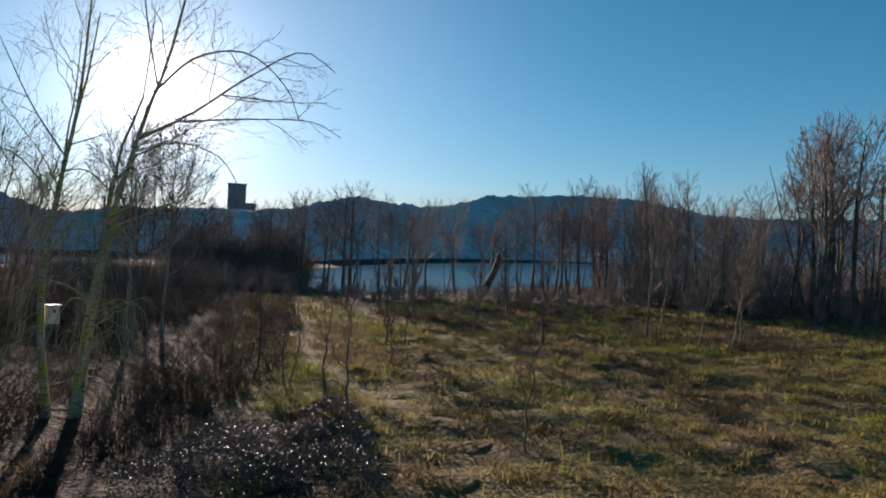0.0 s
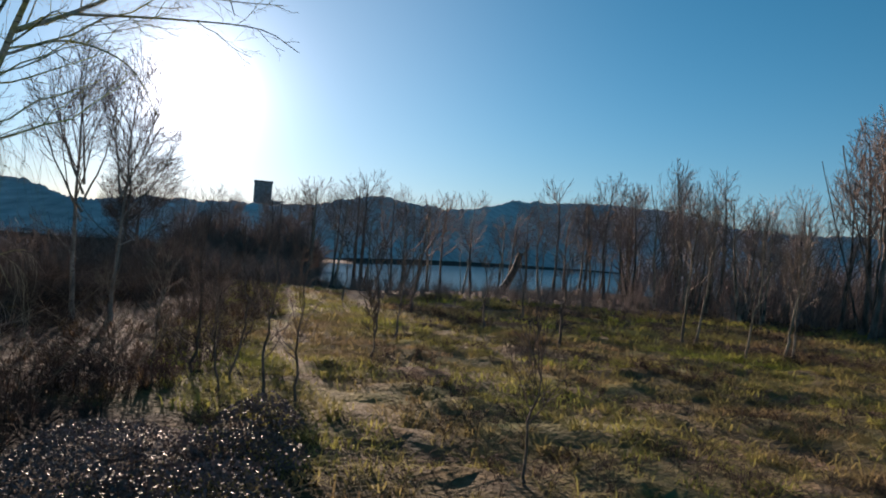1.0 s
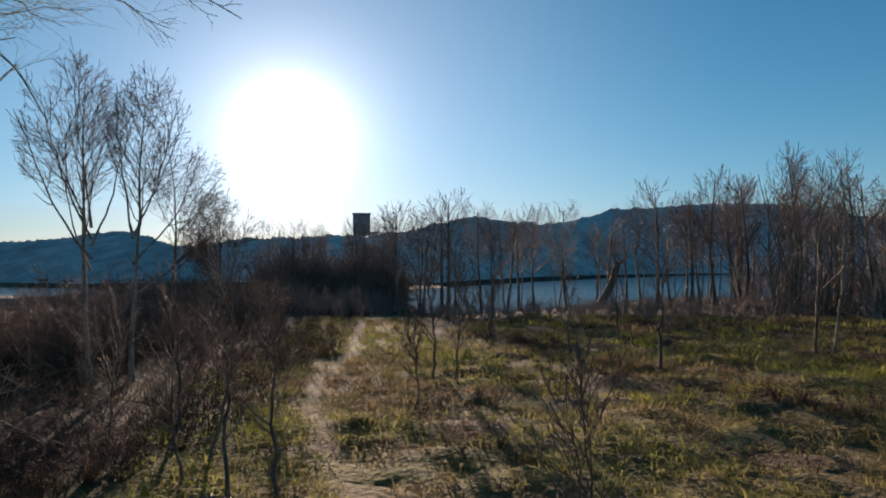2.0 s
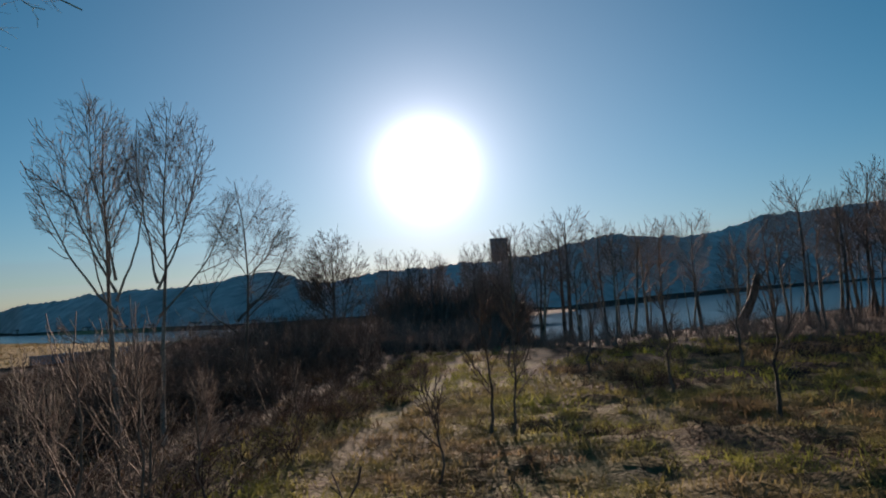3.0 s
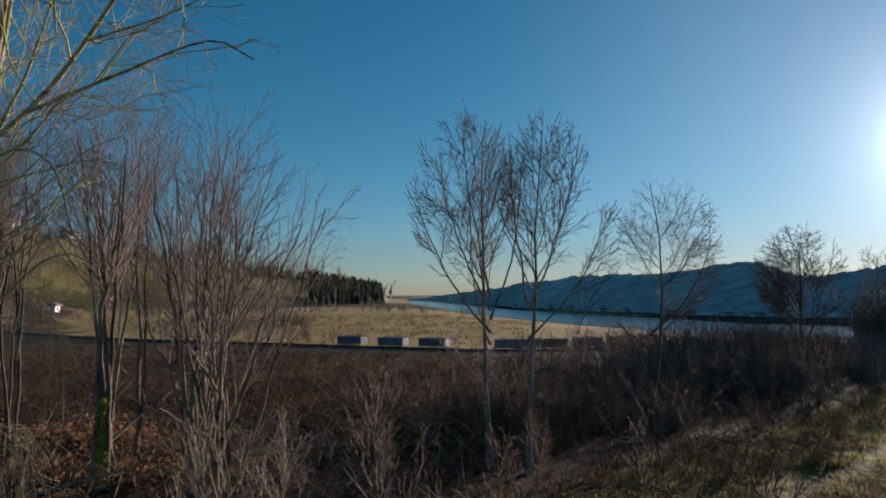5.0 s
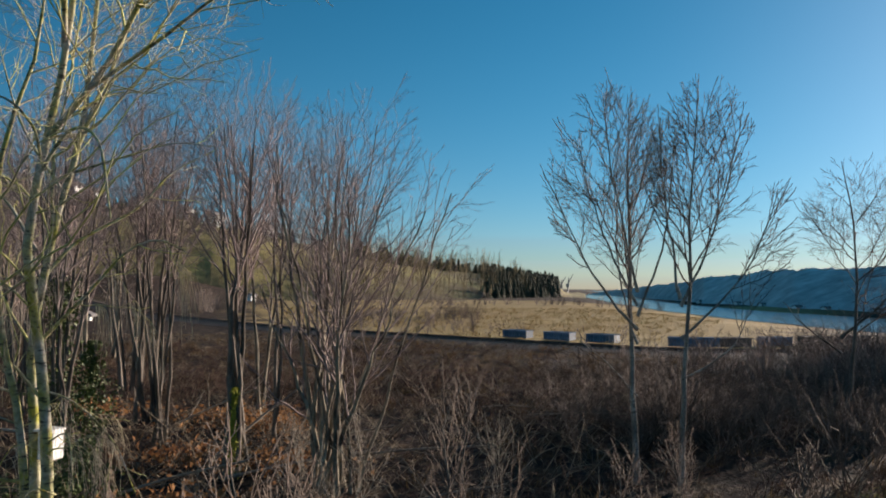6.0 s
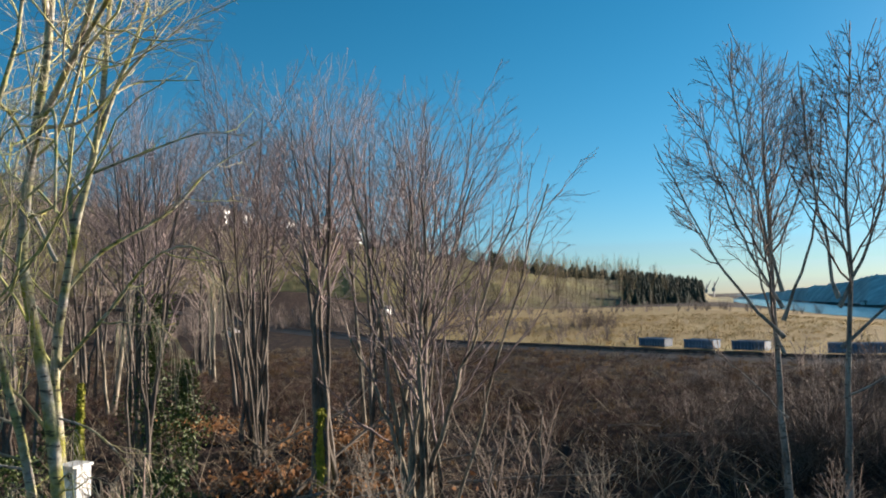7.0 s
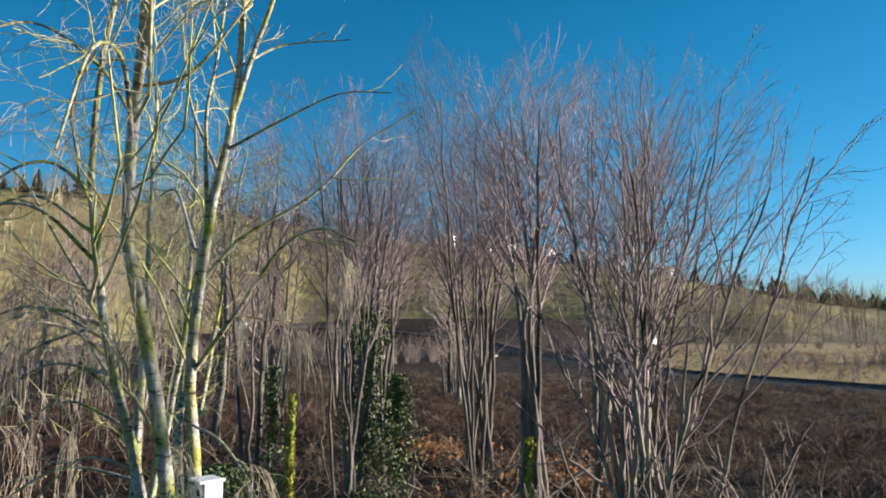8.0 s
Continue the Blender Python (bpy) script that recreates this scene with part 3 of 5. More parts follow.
def grown_tree(name, label, group, stems, crown, seed, bark, twig, at, every=(0.46, 0.28, 0.19, 0.15), angles=(44, 46, 44, 42), curves=(0.16, 0.08, 0.05, 0.02), rmin=0.0046, start=0.28, wander=0.05, k=4,
               shares=(0.62, 0.52, 0.5, 0.6), least=(0.5, 0.3, 0.2, 0.14), girth=0.011, fine=None, curtain=None):
    """A leafless tree: stems, limbs, branches and twigs that fill a rounded crown. crown: x, y, z, radius, half height of its lobes."""
    rng = np.random.RandomState(seed)
    lines = [path_line(*s) if isinstance(s[0], list) else stem_line(rng, *s, **(dict(n=16) if isinstance(stems[0][0], list) else {})) for s in stems]
    P, R = np.array([l[0] for l in lines]), np.array([l[1] for l in lines])
    axis = P[:, -1].mean(0)
    pieces = []
    for depth in range(len(every)):
        P, R = shoots(rng, P, R, every[depth], start if depth == 0 else 0.12, angles[depth], curves[depth], shares[depth], crown, (8, 5, 3, 2)[depth] if np.isscalar(curves[-1]) and curves[-1] >= 0 else (8, 6, 4, 4)[depth],
                      0.6, rmin * (2.4, 1.6, 1.2, 1.0)[depth], wander, axis, least[depth], girth)
        pieces.append(tubes(P, R, k if depth < 2 else 3))
        if curtain and depth == 1:
            pieces.append(tubes(*hanging(rng, P, R, *curtain), 3))
    root = tagged(new(name), label, "tree", group)
    for P, R in lines:
        kind = "trunk" if P[0, 2] < 1 else "limb"
        part(kind, mesh_np(kind, *tubes(P[None], R[None], 8), bark), root)
    if fine:
        tagged(part("crown", mesh_np("crown", *join(pieces[:2]), twig), root), "mossy yellow side branches", kind="stuff")
        tagged(part("crown", mesh_np("crown", *join(pieces[2:]), fine), root), "fine pinkish hanging twigs", kind="stuff")
    else:
        part("crown", mesh_np("crown", *join(pieces), twig), root, "bare branches and fine twigs")
    root.matrix_world = at
    return root


# the pair of young trees by the scrub, and the two beyond them
FORKED = dict(every=(0.30, 0.25, 0.2, 0.16), angles=(36, 38, 40, 40), curves=(0.22, 0.12, 0.06, 0.02), shares=(0.36, 0.5, 0.55, 0.6), girth=0.012, rmin=0.0056, wander=0.05, start=0.40)
grown_tree("alder_tree", "tall slender bare tree with an egg-shaped crown", "trees in the scrub",
           [((0, 0, 0), (-0.1, -0.2, 11.0), 0.115, 0.012, (-0.1, 0, 0)), ((0, 0, 4.5), (-0.5, -2.8, 9.3), 0.05, 0.010, (0, -0.15, -0.3)), ((0, 0, 5.2), (-0.6, -1.7, 10.2), 0.045, 0.010, (-0.1, -0.1, -0.2)),
            ((0, 0, 4.9), (0.7, 0.9, 10.4), 0.045, 0.010, (0.15, 0.2, -0.2)), ((0, 0, 5.6), (0.3, -1.2, 10.8), 0.045, 0.010, (0.1, -0.2, 0)), ((0, 0, 4.1), (-0.9, -0.3, 9.0), 0.04, 0.010, (-0.3, 0.0, -0.3)),
            ((0, 0, 2.6), (-1.2, -1.4, 4.2), 0.022, 0.008, (-0.1, -0.1, 0.2))],
           [(-0.05, -0.9, 8.9, 1.85, 2.9), (-1.1, -1.2, 4.0, 0.5, 0.5)], 11, BIRCH_BARK, TWIG, place(-19.4, 31.3, size=0.96), **FORKED)
grown_tree("alder_tree", "slender bare tree with one long low side limb", "trees in the scrub",
           [((0, 0, 0), (0.3, 0.4, 11.0), 0.10, 0.012, (-0.15, -0.1, 0)), ((0, 0, 4.3), (1.1, 2.3, 8.4), 0.045, 0.010, (0.1, 0.25, -0.4)), ((0, 0, 5.2), (0.8, 1.4, 10.3), 0.045, 0.010, (0.1, 0.2, -0.2)),
            ((0, 0, 5.4), (-0.2, -0.5, 10.5), 0.045, 0.010, (-0.1, -0.1, 0)), ((0, 0, 3.2), (1.2, 1.7, 5.8), 0.028, 0.008, (0.2, 0.2, -0.4))],
           [(0.35, 0.5, 8.9, 1.55, 2.8), (0.9, 1.75, 7.3, 1.4, 1.7)], 12, BIRCH_BARK, TWIG, place(-18.3, 32.0, size=0.96), **FORKED)
grown_tree("alder_tree", "thin crooked bare tree with open spreading crown", "trees in the scrub",
           [((0, 0, 0), (0.1, 0.1, 10.6), 0.10, 0.014, (0.3, 0.4, 0)), ((0, 0, 3.6), (1.6, 2.3, 8.0), 0.06, 0.012, (0.2, 0.2, -0.4)), ((0, 0, 3.0), (-1.2, -1.7, 5.0), 0.045, 0.012, (0, 0, -0.2))],
           [(0.6, 0.7, 7.6, 2.5, 3.5), (-1.2, -1.6, 4.4, 0.9, 0.6)], 13, BARK, TWIG, place(-26.0, 43.2), every=(0.38, 0.3, 0.22, 0.16), angles=(52, 50, 46, 44), wander=0.09)
grown_tree("round_tree", "round-crowned bare tree with many rising limbs", "trees in the scrub",
           [((0, 0, 0), (0, 0, 10.0), 0.22, 0.03, (0, 0, 0)), ((0.2, 0, 0), (2.2, 1.6, 8.5), 0.14, 0.02, (0, 0, 0)), ((-0.2, 0, 0), (-2.2, -1.4, 8.2), 0.14, 0.02, (0, 0, 0))],
           [(0, 0, 7.6, 4.4, 5.2)], 14, BARK, TWIG, place(-49.5, 81.5), every=(0.5, 0.4, 0.3, 0.3), rmin=0.012)

# the thicket of many-stemmed alders
def clump(seed, n, height, spread, lean, label, at, bark=PALE_BARK, girth=0.075, start=0.5, short=0.68):
    rng = np.random.RandomState(seed)
    stems, crown = [], []
    for i in range(n):
        a, q = 2 * math.pi * (i + rng.uniform(0, 0.8)) / n, rng.uniform(0.35, 1) * spread
        h = height * rng.uniform(short, 0.86)
        b = (rng.normal() * 0.3, rng.normal() * 0.3, 0)
        top = (b[0] + q * math.cos(a) + lean[0], b[1] + q * math.sin(a) + lean[1], h)
        stems.append((b, top, 1.2 * girth * rng.uniform(0.45, 1.15), 0.016, (-0.04 * q * math.cos(a) - 0.08 * lean[0], -0.04 * q * math.sin(a) - 0.08 * lean[1], 0), 14, 0.2))
        crown.append((1.12 * top[0], 1.12 * top[1], h * 0.92, 0.125 * height, 0.27 * height))
    return grown_tree("alder_clump", label, "alder thicket", stems, crown, seed, bark, ALDER_TWIG, at, every=(0.55, 0.44, 0.31, 0.25), angles=(31, 36, 40, 42), rmin=0.0038, girth=0.0075, start=start, curves=(0.12, 0.10, 0.05, 0.02), shares=(0.40, 0.46, 0.5, 0.6), wander=0.045)


clump(21, 11, 9.5, 2.4, (0.8, 0.3), "many-stemmed bare alder fanning outwards over the scrub", place(-19.7, 23.1), start=0.36, short=0.5)
clump(22, 6, 11.2, 1.6, (-0.2, 0.3), "many-stemmed bare alder with pale thin stems", place(-20.4, 22.7))
mossy_clump = clump(23, 6, 12.0, 1.5, (0, -0.2), "bare alder clump with moss at its foot", place(-22.3, 20.6), BARK, girth=0.09)
clump(24, 4, 13.2, 1.7, (0, 0.3), "bare alder clump with dark upright stems", place(-31.5, 21.2))
clump(25, 7, 13.8, 1.9, (0, -0.2), "bare alder clump with dark upright stems", place(-31.1, 16.5), BARK, girth=0.1)
clump(26, 4, 13.6, 1.7, (0, 0), "bare alder clump with slim grey-brown stems", place(-26.8, 17.6), BARK)
clump(27, 4, 15.0, 2.0, (0, -0.2), "bare alder clump with dark upright stems", place(-37.5, 14.8), BARK, girth=0.1)
clump(28, 4, 13.0, 1.6, (-0.2, 0.2), "bare alder clump with slim grey-brown stems", place(-25.6, 23.0), BARK)
clump(29, 4, 15, 2.0, (0, 0), "bare alder clump with dark upright stems", place(-38, 9.5), BARK, girth=0.11)
ivy_clump = clump(30, 5, 12.6, 1.8, (0, 0), "bare alder clump wrapped in ivy", place(-25.6, 14.9), BARK, girth=0.1)
clump(31, 4, 15, 2.2, (0, 0), "bare alder clump with dark upright stems", place(-44, 5.0), BARK, girth=0.12)
clump(32, 4, 14, 2.2, (0, 0), "bare alder clump with dark upright stems", place(-36, 0.5), BARK, girth=0.12)
clump(33, 2, 13.2, 0.7, (0.2, -0.1), "tall two-stemmed bare alder leaning slightly", place(-25.0, 21.5), BARK, girth=0.09)
clump(34, 4, 12.4, 1.4, (0, 0.1), "bare alder clump with slim grey-brown stems", place(-22.4, 15.6), BARK)
clump(35, 4, 14.4, 1.9, (0, 0), "bare alder clump with dark upright stems", place(-33.6, 11.6), BARK, girth=0.11)
clump(36, 4, 13.2, 1.8, (0, 0), "bare alder clump with dark upright stems", place(-28.4, 9.6), BARK, girth=0.1)

# the mossy trees: one upright stem that carries the nest box, and a leaning pair at its side
HANG = dict(angles=(58, 52, 50, 50), curves=(0.05, -0.05, -0.3, -0.5), wander=0.13, rmin=0.0035, shares=(0.5, 0.5, 0.55, 0.7), girth=0.0048)
MOSSY = {**HANG, "rmin": 0.0033, "curves": ((0.0, 0.12, 7.0), (-0.2, 0.06, 7.2), (-0.55, 0.03, 7.2), (-0.9, 0.0, 7.2)), "shares": (0.38, 0.5, 0.8, 0.8), "wander": 0.08, "angles": (50, 44, 40, 38), "girth": 0.0042}
grown_tree("mossy_birch", "upright mossy pale birch with long arching limbs", "mossy birches",
           [([(-0.35, 0.0, 0), (-0.55, -0.15, 2.7), (-0.41, -0.22, 4.36), (-0.35, -0.08, 5.3), (-0.28, 0.17, 6.7), (-0.24, 0.46, 7.8), (-0.15, 0.62, 9.2), (-0.05, 0.85, 12.4)], 0.115, 0.018),
            ([(-0.24, 0.46, 7.8), (-0.25, 0.73, 8.6), (-0.27, 1.03, 9.4), (-0.3, 1.5, 11.2)], 0.043, 0.015), ([(-0.28, 0.08, 6.2), (-0.14, 0.1, 7.7), (-0.11, 0.26, 8.5), (-0.13, 0.5, 10.4)], 0.034, 0.012),
            ([(-0.43, -0.15, 4.4), (-0.28, 0.65, 5.27), (-0.19, 1.26, 5.97), (-0.3, 1.75, 6.2), (-0.4, 2.2, 6.0)], 0.037, 0.012), ([(-0.35, 0.0, 5.6), (-0.62, 0.39, 6.16), (-1.05, 1.26, 6.8), (-1.36, 1.78, 7.5), (-1.64, 2.5, 8.0)], 0.034, 0.010),
            ([(-0.27, 0.37, 7.3), (-0.2, 1.21, 7.6), (-0.22, 2.0, 7.87), (-0.33, 2.65, 7.85)], 0.025, 0.008), ([(-0.22, 0.58, 8.4), (-0.62, 0.93, 8.77), (-1.08, 1.72, 8.93)], 0.019, 0.008),
            ([(-0.4, -0.14, 3.7), (-0.2, 0.5, 3.5), (0.1, 1.2, 2.9), (0.3, 1.6, 2.1)], 0.019, 0.008), ([(-0.4, -0.2, 6.0), (-0.9, -0.9, 6.9), (-1.5, -1.7, 7.0)], 0.031, 0.01), ([(-0.3, 0.2, 7.0), (-0.7, -0.6, 8.2), (-1.2, -1.2, 9.8)], 0.028, 0.01),
            ([(-0.38, -0.2, 5.0), (-1.0, -1.0, 5.5), (-1.6, -1.6, 5.0)], 0.025, 0.01)],
           [(-0.2, 0.8, 10.2, 1.3, 2.6), (-0.6, 1.7, 8.0, 1.3, 0.9), (-1.1, 1.8, 7.2, 1.2, 1.1), (-0.2, 1.5, 5.7, 1.0, 1.1), (0.0, 0.9, 2.9, 1.0, 1.1), (-1.2, -1.2, 6.9, 1.4, 1.6), (-1.2, -1.0, 9.6, 1.4, 1.4), (-1.2, -1.2, 4.8, 1.0, 1.0)],
           41, MOSS_BARK, MOSS_TWIG, place(-13.2, 17.8), fine=ROSY_TWIG, curtain=(260, 6.0, 1.1), every=(0.52, 0.38, 0.25, 0.19), start=0.25, **MOSSY)
grown_tree("mossy_birch", "leaning two-stemmed mossy birch with drooping twigs", "mossy birches",
           [([(0.3, 0.3, 0), (0.5, 0.36, 2.0), (0.7, 0.36, 3.2), (0.93, 0.3, 4.43), (1.26, 0.19, 5.75), (1.4, 0.24, 6.3), (1.57, 0.44, 7.31), (1.76, 0.69, 8.35), (2.15, 0.95, 9.8), (2.7, 1.2, 12.6)], 0.115, 0.025),
            ([(0.25, 0.1, 0), (0.62, 0.05, 2.5), (0.81, 0.0, 3.46), (1.0, -0.1, 4.17), (1.15, -0.2, 4.93), (1.3, -0.22, 5.69), (1.48, -0.2, 6.63), (1.56, -0.1, 7.32), (1.7, 0.09, 7.9), (1.8, 0.35, 8.6), (1.9, 0.6, 10.8)], 0.088, 0.014),
            ([(1.55, 0.42, 7.2), (2.1, 0.45, 7.6), (2.7, 0.25, 7.85), (3.2, 0.0, 7.6)], 0.025, 0.01), ([(1.6, 0.48, 7.5), (2.6, 1.5, 8.4), (3.8, 2.4, 9.6), (5.1, 3.1, 10.5), (6.0, 3.5, 10.0)], 0.05, 0.012), ([(2.3, 1.2, 8.1), (3.9, 2.4, 8.4), (5.4, 3.3, 8.5), (6.2, 3.7, 8.1)], 0.034, 0.009),
            ([(3.2, 2.0, 9.0), (4.7, 2.9, 9.0), (5.8, 3.5, 9.1)], 0.022, 0.008),
            ([(1.85, 0.75, 8.8), (2.9, 1.0, 9.8), (4.2, 1.3, 10.0), (5.2, 1.6, 9.2), (5.6, 1.7, 8.3)], 0.043, 0.01), ([(1.5, 0.36, 7.0), (2.4, 1.0, 7.5), (3.4, 1.6, 7.2), (4.0, 1.9, 6.2)], 0.031, 0.01),
            ([(1.93, 0.8, 9.0), (1.75, 0.5, 10.6), (1.6, 0.4, 12.2)], 0.03, 0.015), ([(1.6, 0.5, 7.55), (1.4, 1.0, 7.7), (1.2, 1.5, 8.4), (1.0, 2.0, 9.2)], 0.026, 0.01),
            ([(1.49, -0.14, 6.4), (1.95, -0.3, 6.7), (2.3, -0.6, 6.45), (2.4, -0.9, 5.7)], 0.025, 0.008), ([(1.17, -0.28, 5.0), (1.6, -0.5, 5.15), (2.0, -0.85, 4.95), (2.15, -1.1, 4.4)], 0.022, 0.008),
            ([(0.94, -0.3, 4.6), (1.5, -0.4, 4.95), (1.9, -0.6, 4.95), (2.1, -0.9, 4.3)], 0.021, 0.008), ([(1.22, -0.3, 5.25), (1.5, -0.65, 6.0), (1.75, -0.9, 6.6), (2.0, -1.3, 6.9)], 0.022, 0.008),
            ([(0.84, -0.2, 4.1), (1.4, -0.3, 4.5), (1.6, -0.55, 3.9)], 0.017, 0.008), ([(0.7, 0.0, 3.3), (1.2, -0.4, 3.5), (1.5, -0.9, 2.9)], 0.016, 0.008), ([(0.67, 0.37, 3.0), (1.2, 0.8, 3.2), (1.6, 1.0, 2.5)], 0.016, 0.008),
            ([(1.3, -0.25, 5.7), (1.7, -0.8, 6.3), (2.0, -1.6, 6.1), (2.1, -2.1, 5.2)], 0.026, 0.008), ([(1.0, -0.27, 4.8), (1.4, -1.0, 5.2), (1.6, -1.8, 4.8), (1.7, -2.2, 4.0)], 0.024, 0.008),
            ([(0.8, -0.1, 3.8), (1.0, -0.9, 4.1), (1.2, -1.6, 3.6)], 0.022, 0.008), ([(1.4, -0.2, 6.0), (1.3, -1.2, 6.5), (1.2, -2.2, 6.2), (1.2, -2.8, 5.2)], 0.024, 0.008),
            ([(0.9, -0.25, 4.4), (0.9, -1.3, 4.5), (0.9, -2.3, 3.8), (0.9, -2.6, 3.0)], 0.022, 0.008), ([(0.7, 0.0, 3.2), (0.9, -1.0, 3.3), (1.1, -2.0, 2.6), (1.1, -2.3, 1.8)], 0.02, 0.008),
            ([(0.5, 0.1, 1.8), (0.9, -0.8, 2.2), (1.2, -1.5, 1.6)], 0.018, 0.008), ([(1.1, -0.3, 5.0), (1.7, -0.9, 4.6), (2.1, -1.6, 3.6)], 0.02, 0.008), ([(0.6, 0.5, 2.2), (1.3, 0.3, 2.4), (1.9, 0.0, 1.5)], 0.018, 0.008),
            ([(0.6, 0.0, 2.4), (1.2, -0.3, 2.6), (1.6, -0.5, 2.0)], 0.02, 0.008)],
           [(2.3, 0.9, 10.8, 1.5, 2.2), (3.7, 1.8, 8.9, 1.7, 1.6), (4.4, 1.1, 9.3, 1.6, 1.5), (5.2, 3.2, 9.0, 1.3, 1.5), (1.8, 0.6, 9.6, 1.4, 1.7), (3.0, 0.7, 7.2, 1.0, 0.9), (2.1, -0.8, 5.6, 1.5, 2.0), (1.9, -0.9, 4.0, 1.5, 1.8), (1.3, -0.6, 2.7, 1.4, 1.7), (1.3, 0.8, 2.9, 1.0, 1.2), (1.8, -1.9, 5.0, 1.2, 1.8), (1.1, -2.2, 4.2, 1.2, 2.4), (1.4, -1.4, 2.2, 1.2, 1.7)],
           42, MOSS_BARK, MOSS_TWIG, place(-13.2, 17.8), fine=ROSY_TWIG, curtain=(560, 6.6, 1.4), every=(0.50, 0.38, 0.25, 0.19), start=0.2, **MOSSY)

for x, y, seed, h in ((-19.0, 12.2, 43, 11.5), (-22.8, 10.4, 44, 12.5)):
    grown_tree("mossy_birch", "mossy pale birch with hanging twigs", "mossy birches",
               [((0, 0, 0), (0.4, 0.5, h * 0.9), 0.14, 0.03, (0.2, 0.2, 0)), ((0.2, 0.3, 0), (-0.8, 1.4, h * 0.8), 0.1, 0.02, (0.1, 0.1, 0))],
               [(0, 0.6, h * 0.72, 2.5, h * 0.28), (0, 0.3, 4.2, 2.0, 2.0)], seed, MOSS_BARK, MOSS_TWIG, place(x, y), every=(0.6, 0.34, 0.22, 0.22), start=0.2, **HANG)

# woods along the shore and to the side of the meadow
wood_kinds = []
for seed, h, wide in ((51, 15.0, 0.21), (52, 13.0, 0.25), (53, 16.0, 0.19), (54, 11.0, 0.27), (55, 9.0, 0.30)):
    r = np.random.RandomState(seed)
    stems = [((0, 0, 0), (r.normal() * 0.5, r.normal() * 0.5, h * 0.84), 0.15 + 0.004 * h, 0.04, (r.normal() * 0.2, r.normal() * 0.2, 0)),
             ((0.2, 0.1, 0), (r.normal() * 1.3, r.normal() * 1.3, h * 0.75), 0.10, 0.025, (0, 0, 0))]
    wood_kinds.append(grown_tree("woodland_tree", "bare brown woodland tree near the river", "riverside woods", stems,
                                 [(r.normal() * 0.4, r.normal() * 0.4, h * 0.68, wide * h * 0.85, 0.32 * h)], seed, BARK if seed % 2 else PALE_BARK, FAR_TWIG,
                                 place(-4 + 3 * (seed - 51), 96), every=(0.75, 0.5, 0.36), rmin=0.014, start=0.35, k=3))
rng = np.random.RandomState(7)
spots = [(-34, 94, 0, .9), (-31.5, 96, 2, .85), (-27.5, 95, 0, 1.05), (-25.8, 93, 3, .95), (-22, 94, 1, .95), (-18, 98, 0, .9), (-15.5, 100, 3, .8), (-11.5, 104, 1, .85),
         (-8, 106, 2, .85), (-3, 104, 0, .8), (0.5, 98, 1, 1), (4, 92, 3, 1), (9, 90, 2, 1.05), (13, 86, 0, 1.0), (17, 88, 1, 0.95), (20, 82, 1, 0.9), (26, 78, 0, 1.15), (24.0, 76, 2, 1.25),
         (28, 74, 1, 1.25), (-33, 92, 1, 1.05), (-30, 93, 3, 1.1), (-29, 97, 0, 1.0), (-24, 97, 2, 0.9), (-20, 93, 3, 1.1), (-19.5, 97, 1, 1.0), (-14, 97, 2, 0.85), (-10, 99, 3, 1.05), (-6, 101, 1, 0.95), (-44, 104, 2, 0.8), (-41.5, 102, 0, 0.85), (-40, 106, 2, 0.8)]
for x, y, k, s in spots:
    copy_thing(wood_kinds[k], place(x, y, rng.uniform(0, 360), s))
for x, y, k, s in ((19.6, 63, 0, 1.15), (21.0, 65, 2, 1.15), (22.6, 63.5, 0, 1.2), (20.4, 67, 2, 1.1)):
    copy_thing(wood_kinds[k], place(x, y, 40 * x, s))
for i in range(62):
    x = rng.uniform(-2, 62)
    y = 70 + rng.uniform(0, 42) - 0.18 * x
    copy_thing(wood_kinds[rng.randint(5)], place(x, y, rng.uniform(0, 360), rng.uniform(0.62, 1.0)))
# woods behind the thicket, up to the railway
for i in range(30):
    x, y = rng.uniform(-74, -30), rng.uniform(-26, 10)
    if y < 24 + 0.55 * (x + 62) - 8 or x > -30 - 0.3 * y:
        copy_thing(wood_kinds[rng.randint(5)], place(x, y, rng.uniform(0, 360), rng.uniform(0.55, 0.95)))
# dark trees on the spit towards the sun
for i in range(40):
    x, y = rng.uniform(-56, -35.8), rng.uniform(92, 109)
    if x > -38 and y > 104:
        continue
    copy_thing(wood_kinds[rng.randint(1, 5)], place(x, y, rng.uniform(0, 360), rng.uniform(0.55, 0.8)))


# ---- low growth ----
def scatter(variants, spots, seed):
    """Copies of the small shapes, joined. spots: x, y, z, size."""
    r = np.random.RandomState(seed)
    pick = r.randint(len(variants), size=len(spots))
    pieces = []
    for k, (v, f) in enumerate(variants):
        at = spots[pick == k]
        if not len(at):
            continue
        a = r.uniform(0, 2 * np.pi, len(at))
        c, s = np.cos(a)[:, None], np.sin(a)[:, None]
        size = at[:, 3:4]
        x = (v[:, 0] * c - v[:, 1] * s) * size + at[:, 0:1]
        y = (v[:, 0] * s + v[:, 1] * c) * size + at[:, 1:2]
        z = v[:, 2] * size * r.uniform(0.8, 1.2, (len(at), 1)) + at[:, 2:3]
        n = len(v)
        faces = (f[None] + (np.arange(len(at)) * n)[:, None, None]).reshape(-1, f.shape[1])
        pieces.append((np.stack([x, y, z], -1).reshape(-1, 3), faces))
    return join(pieces)


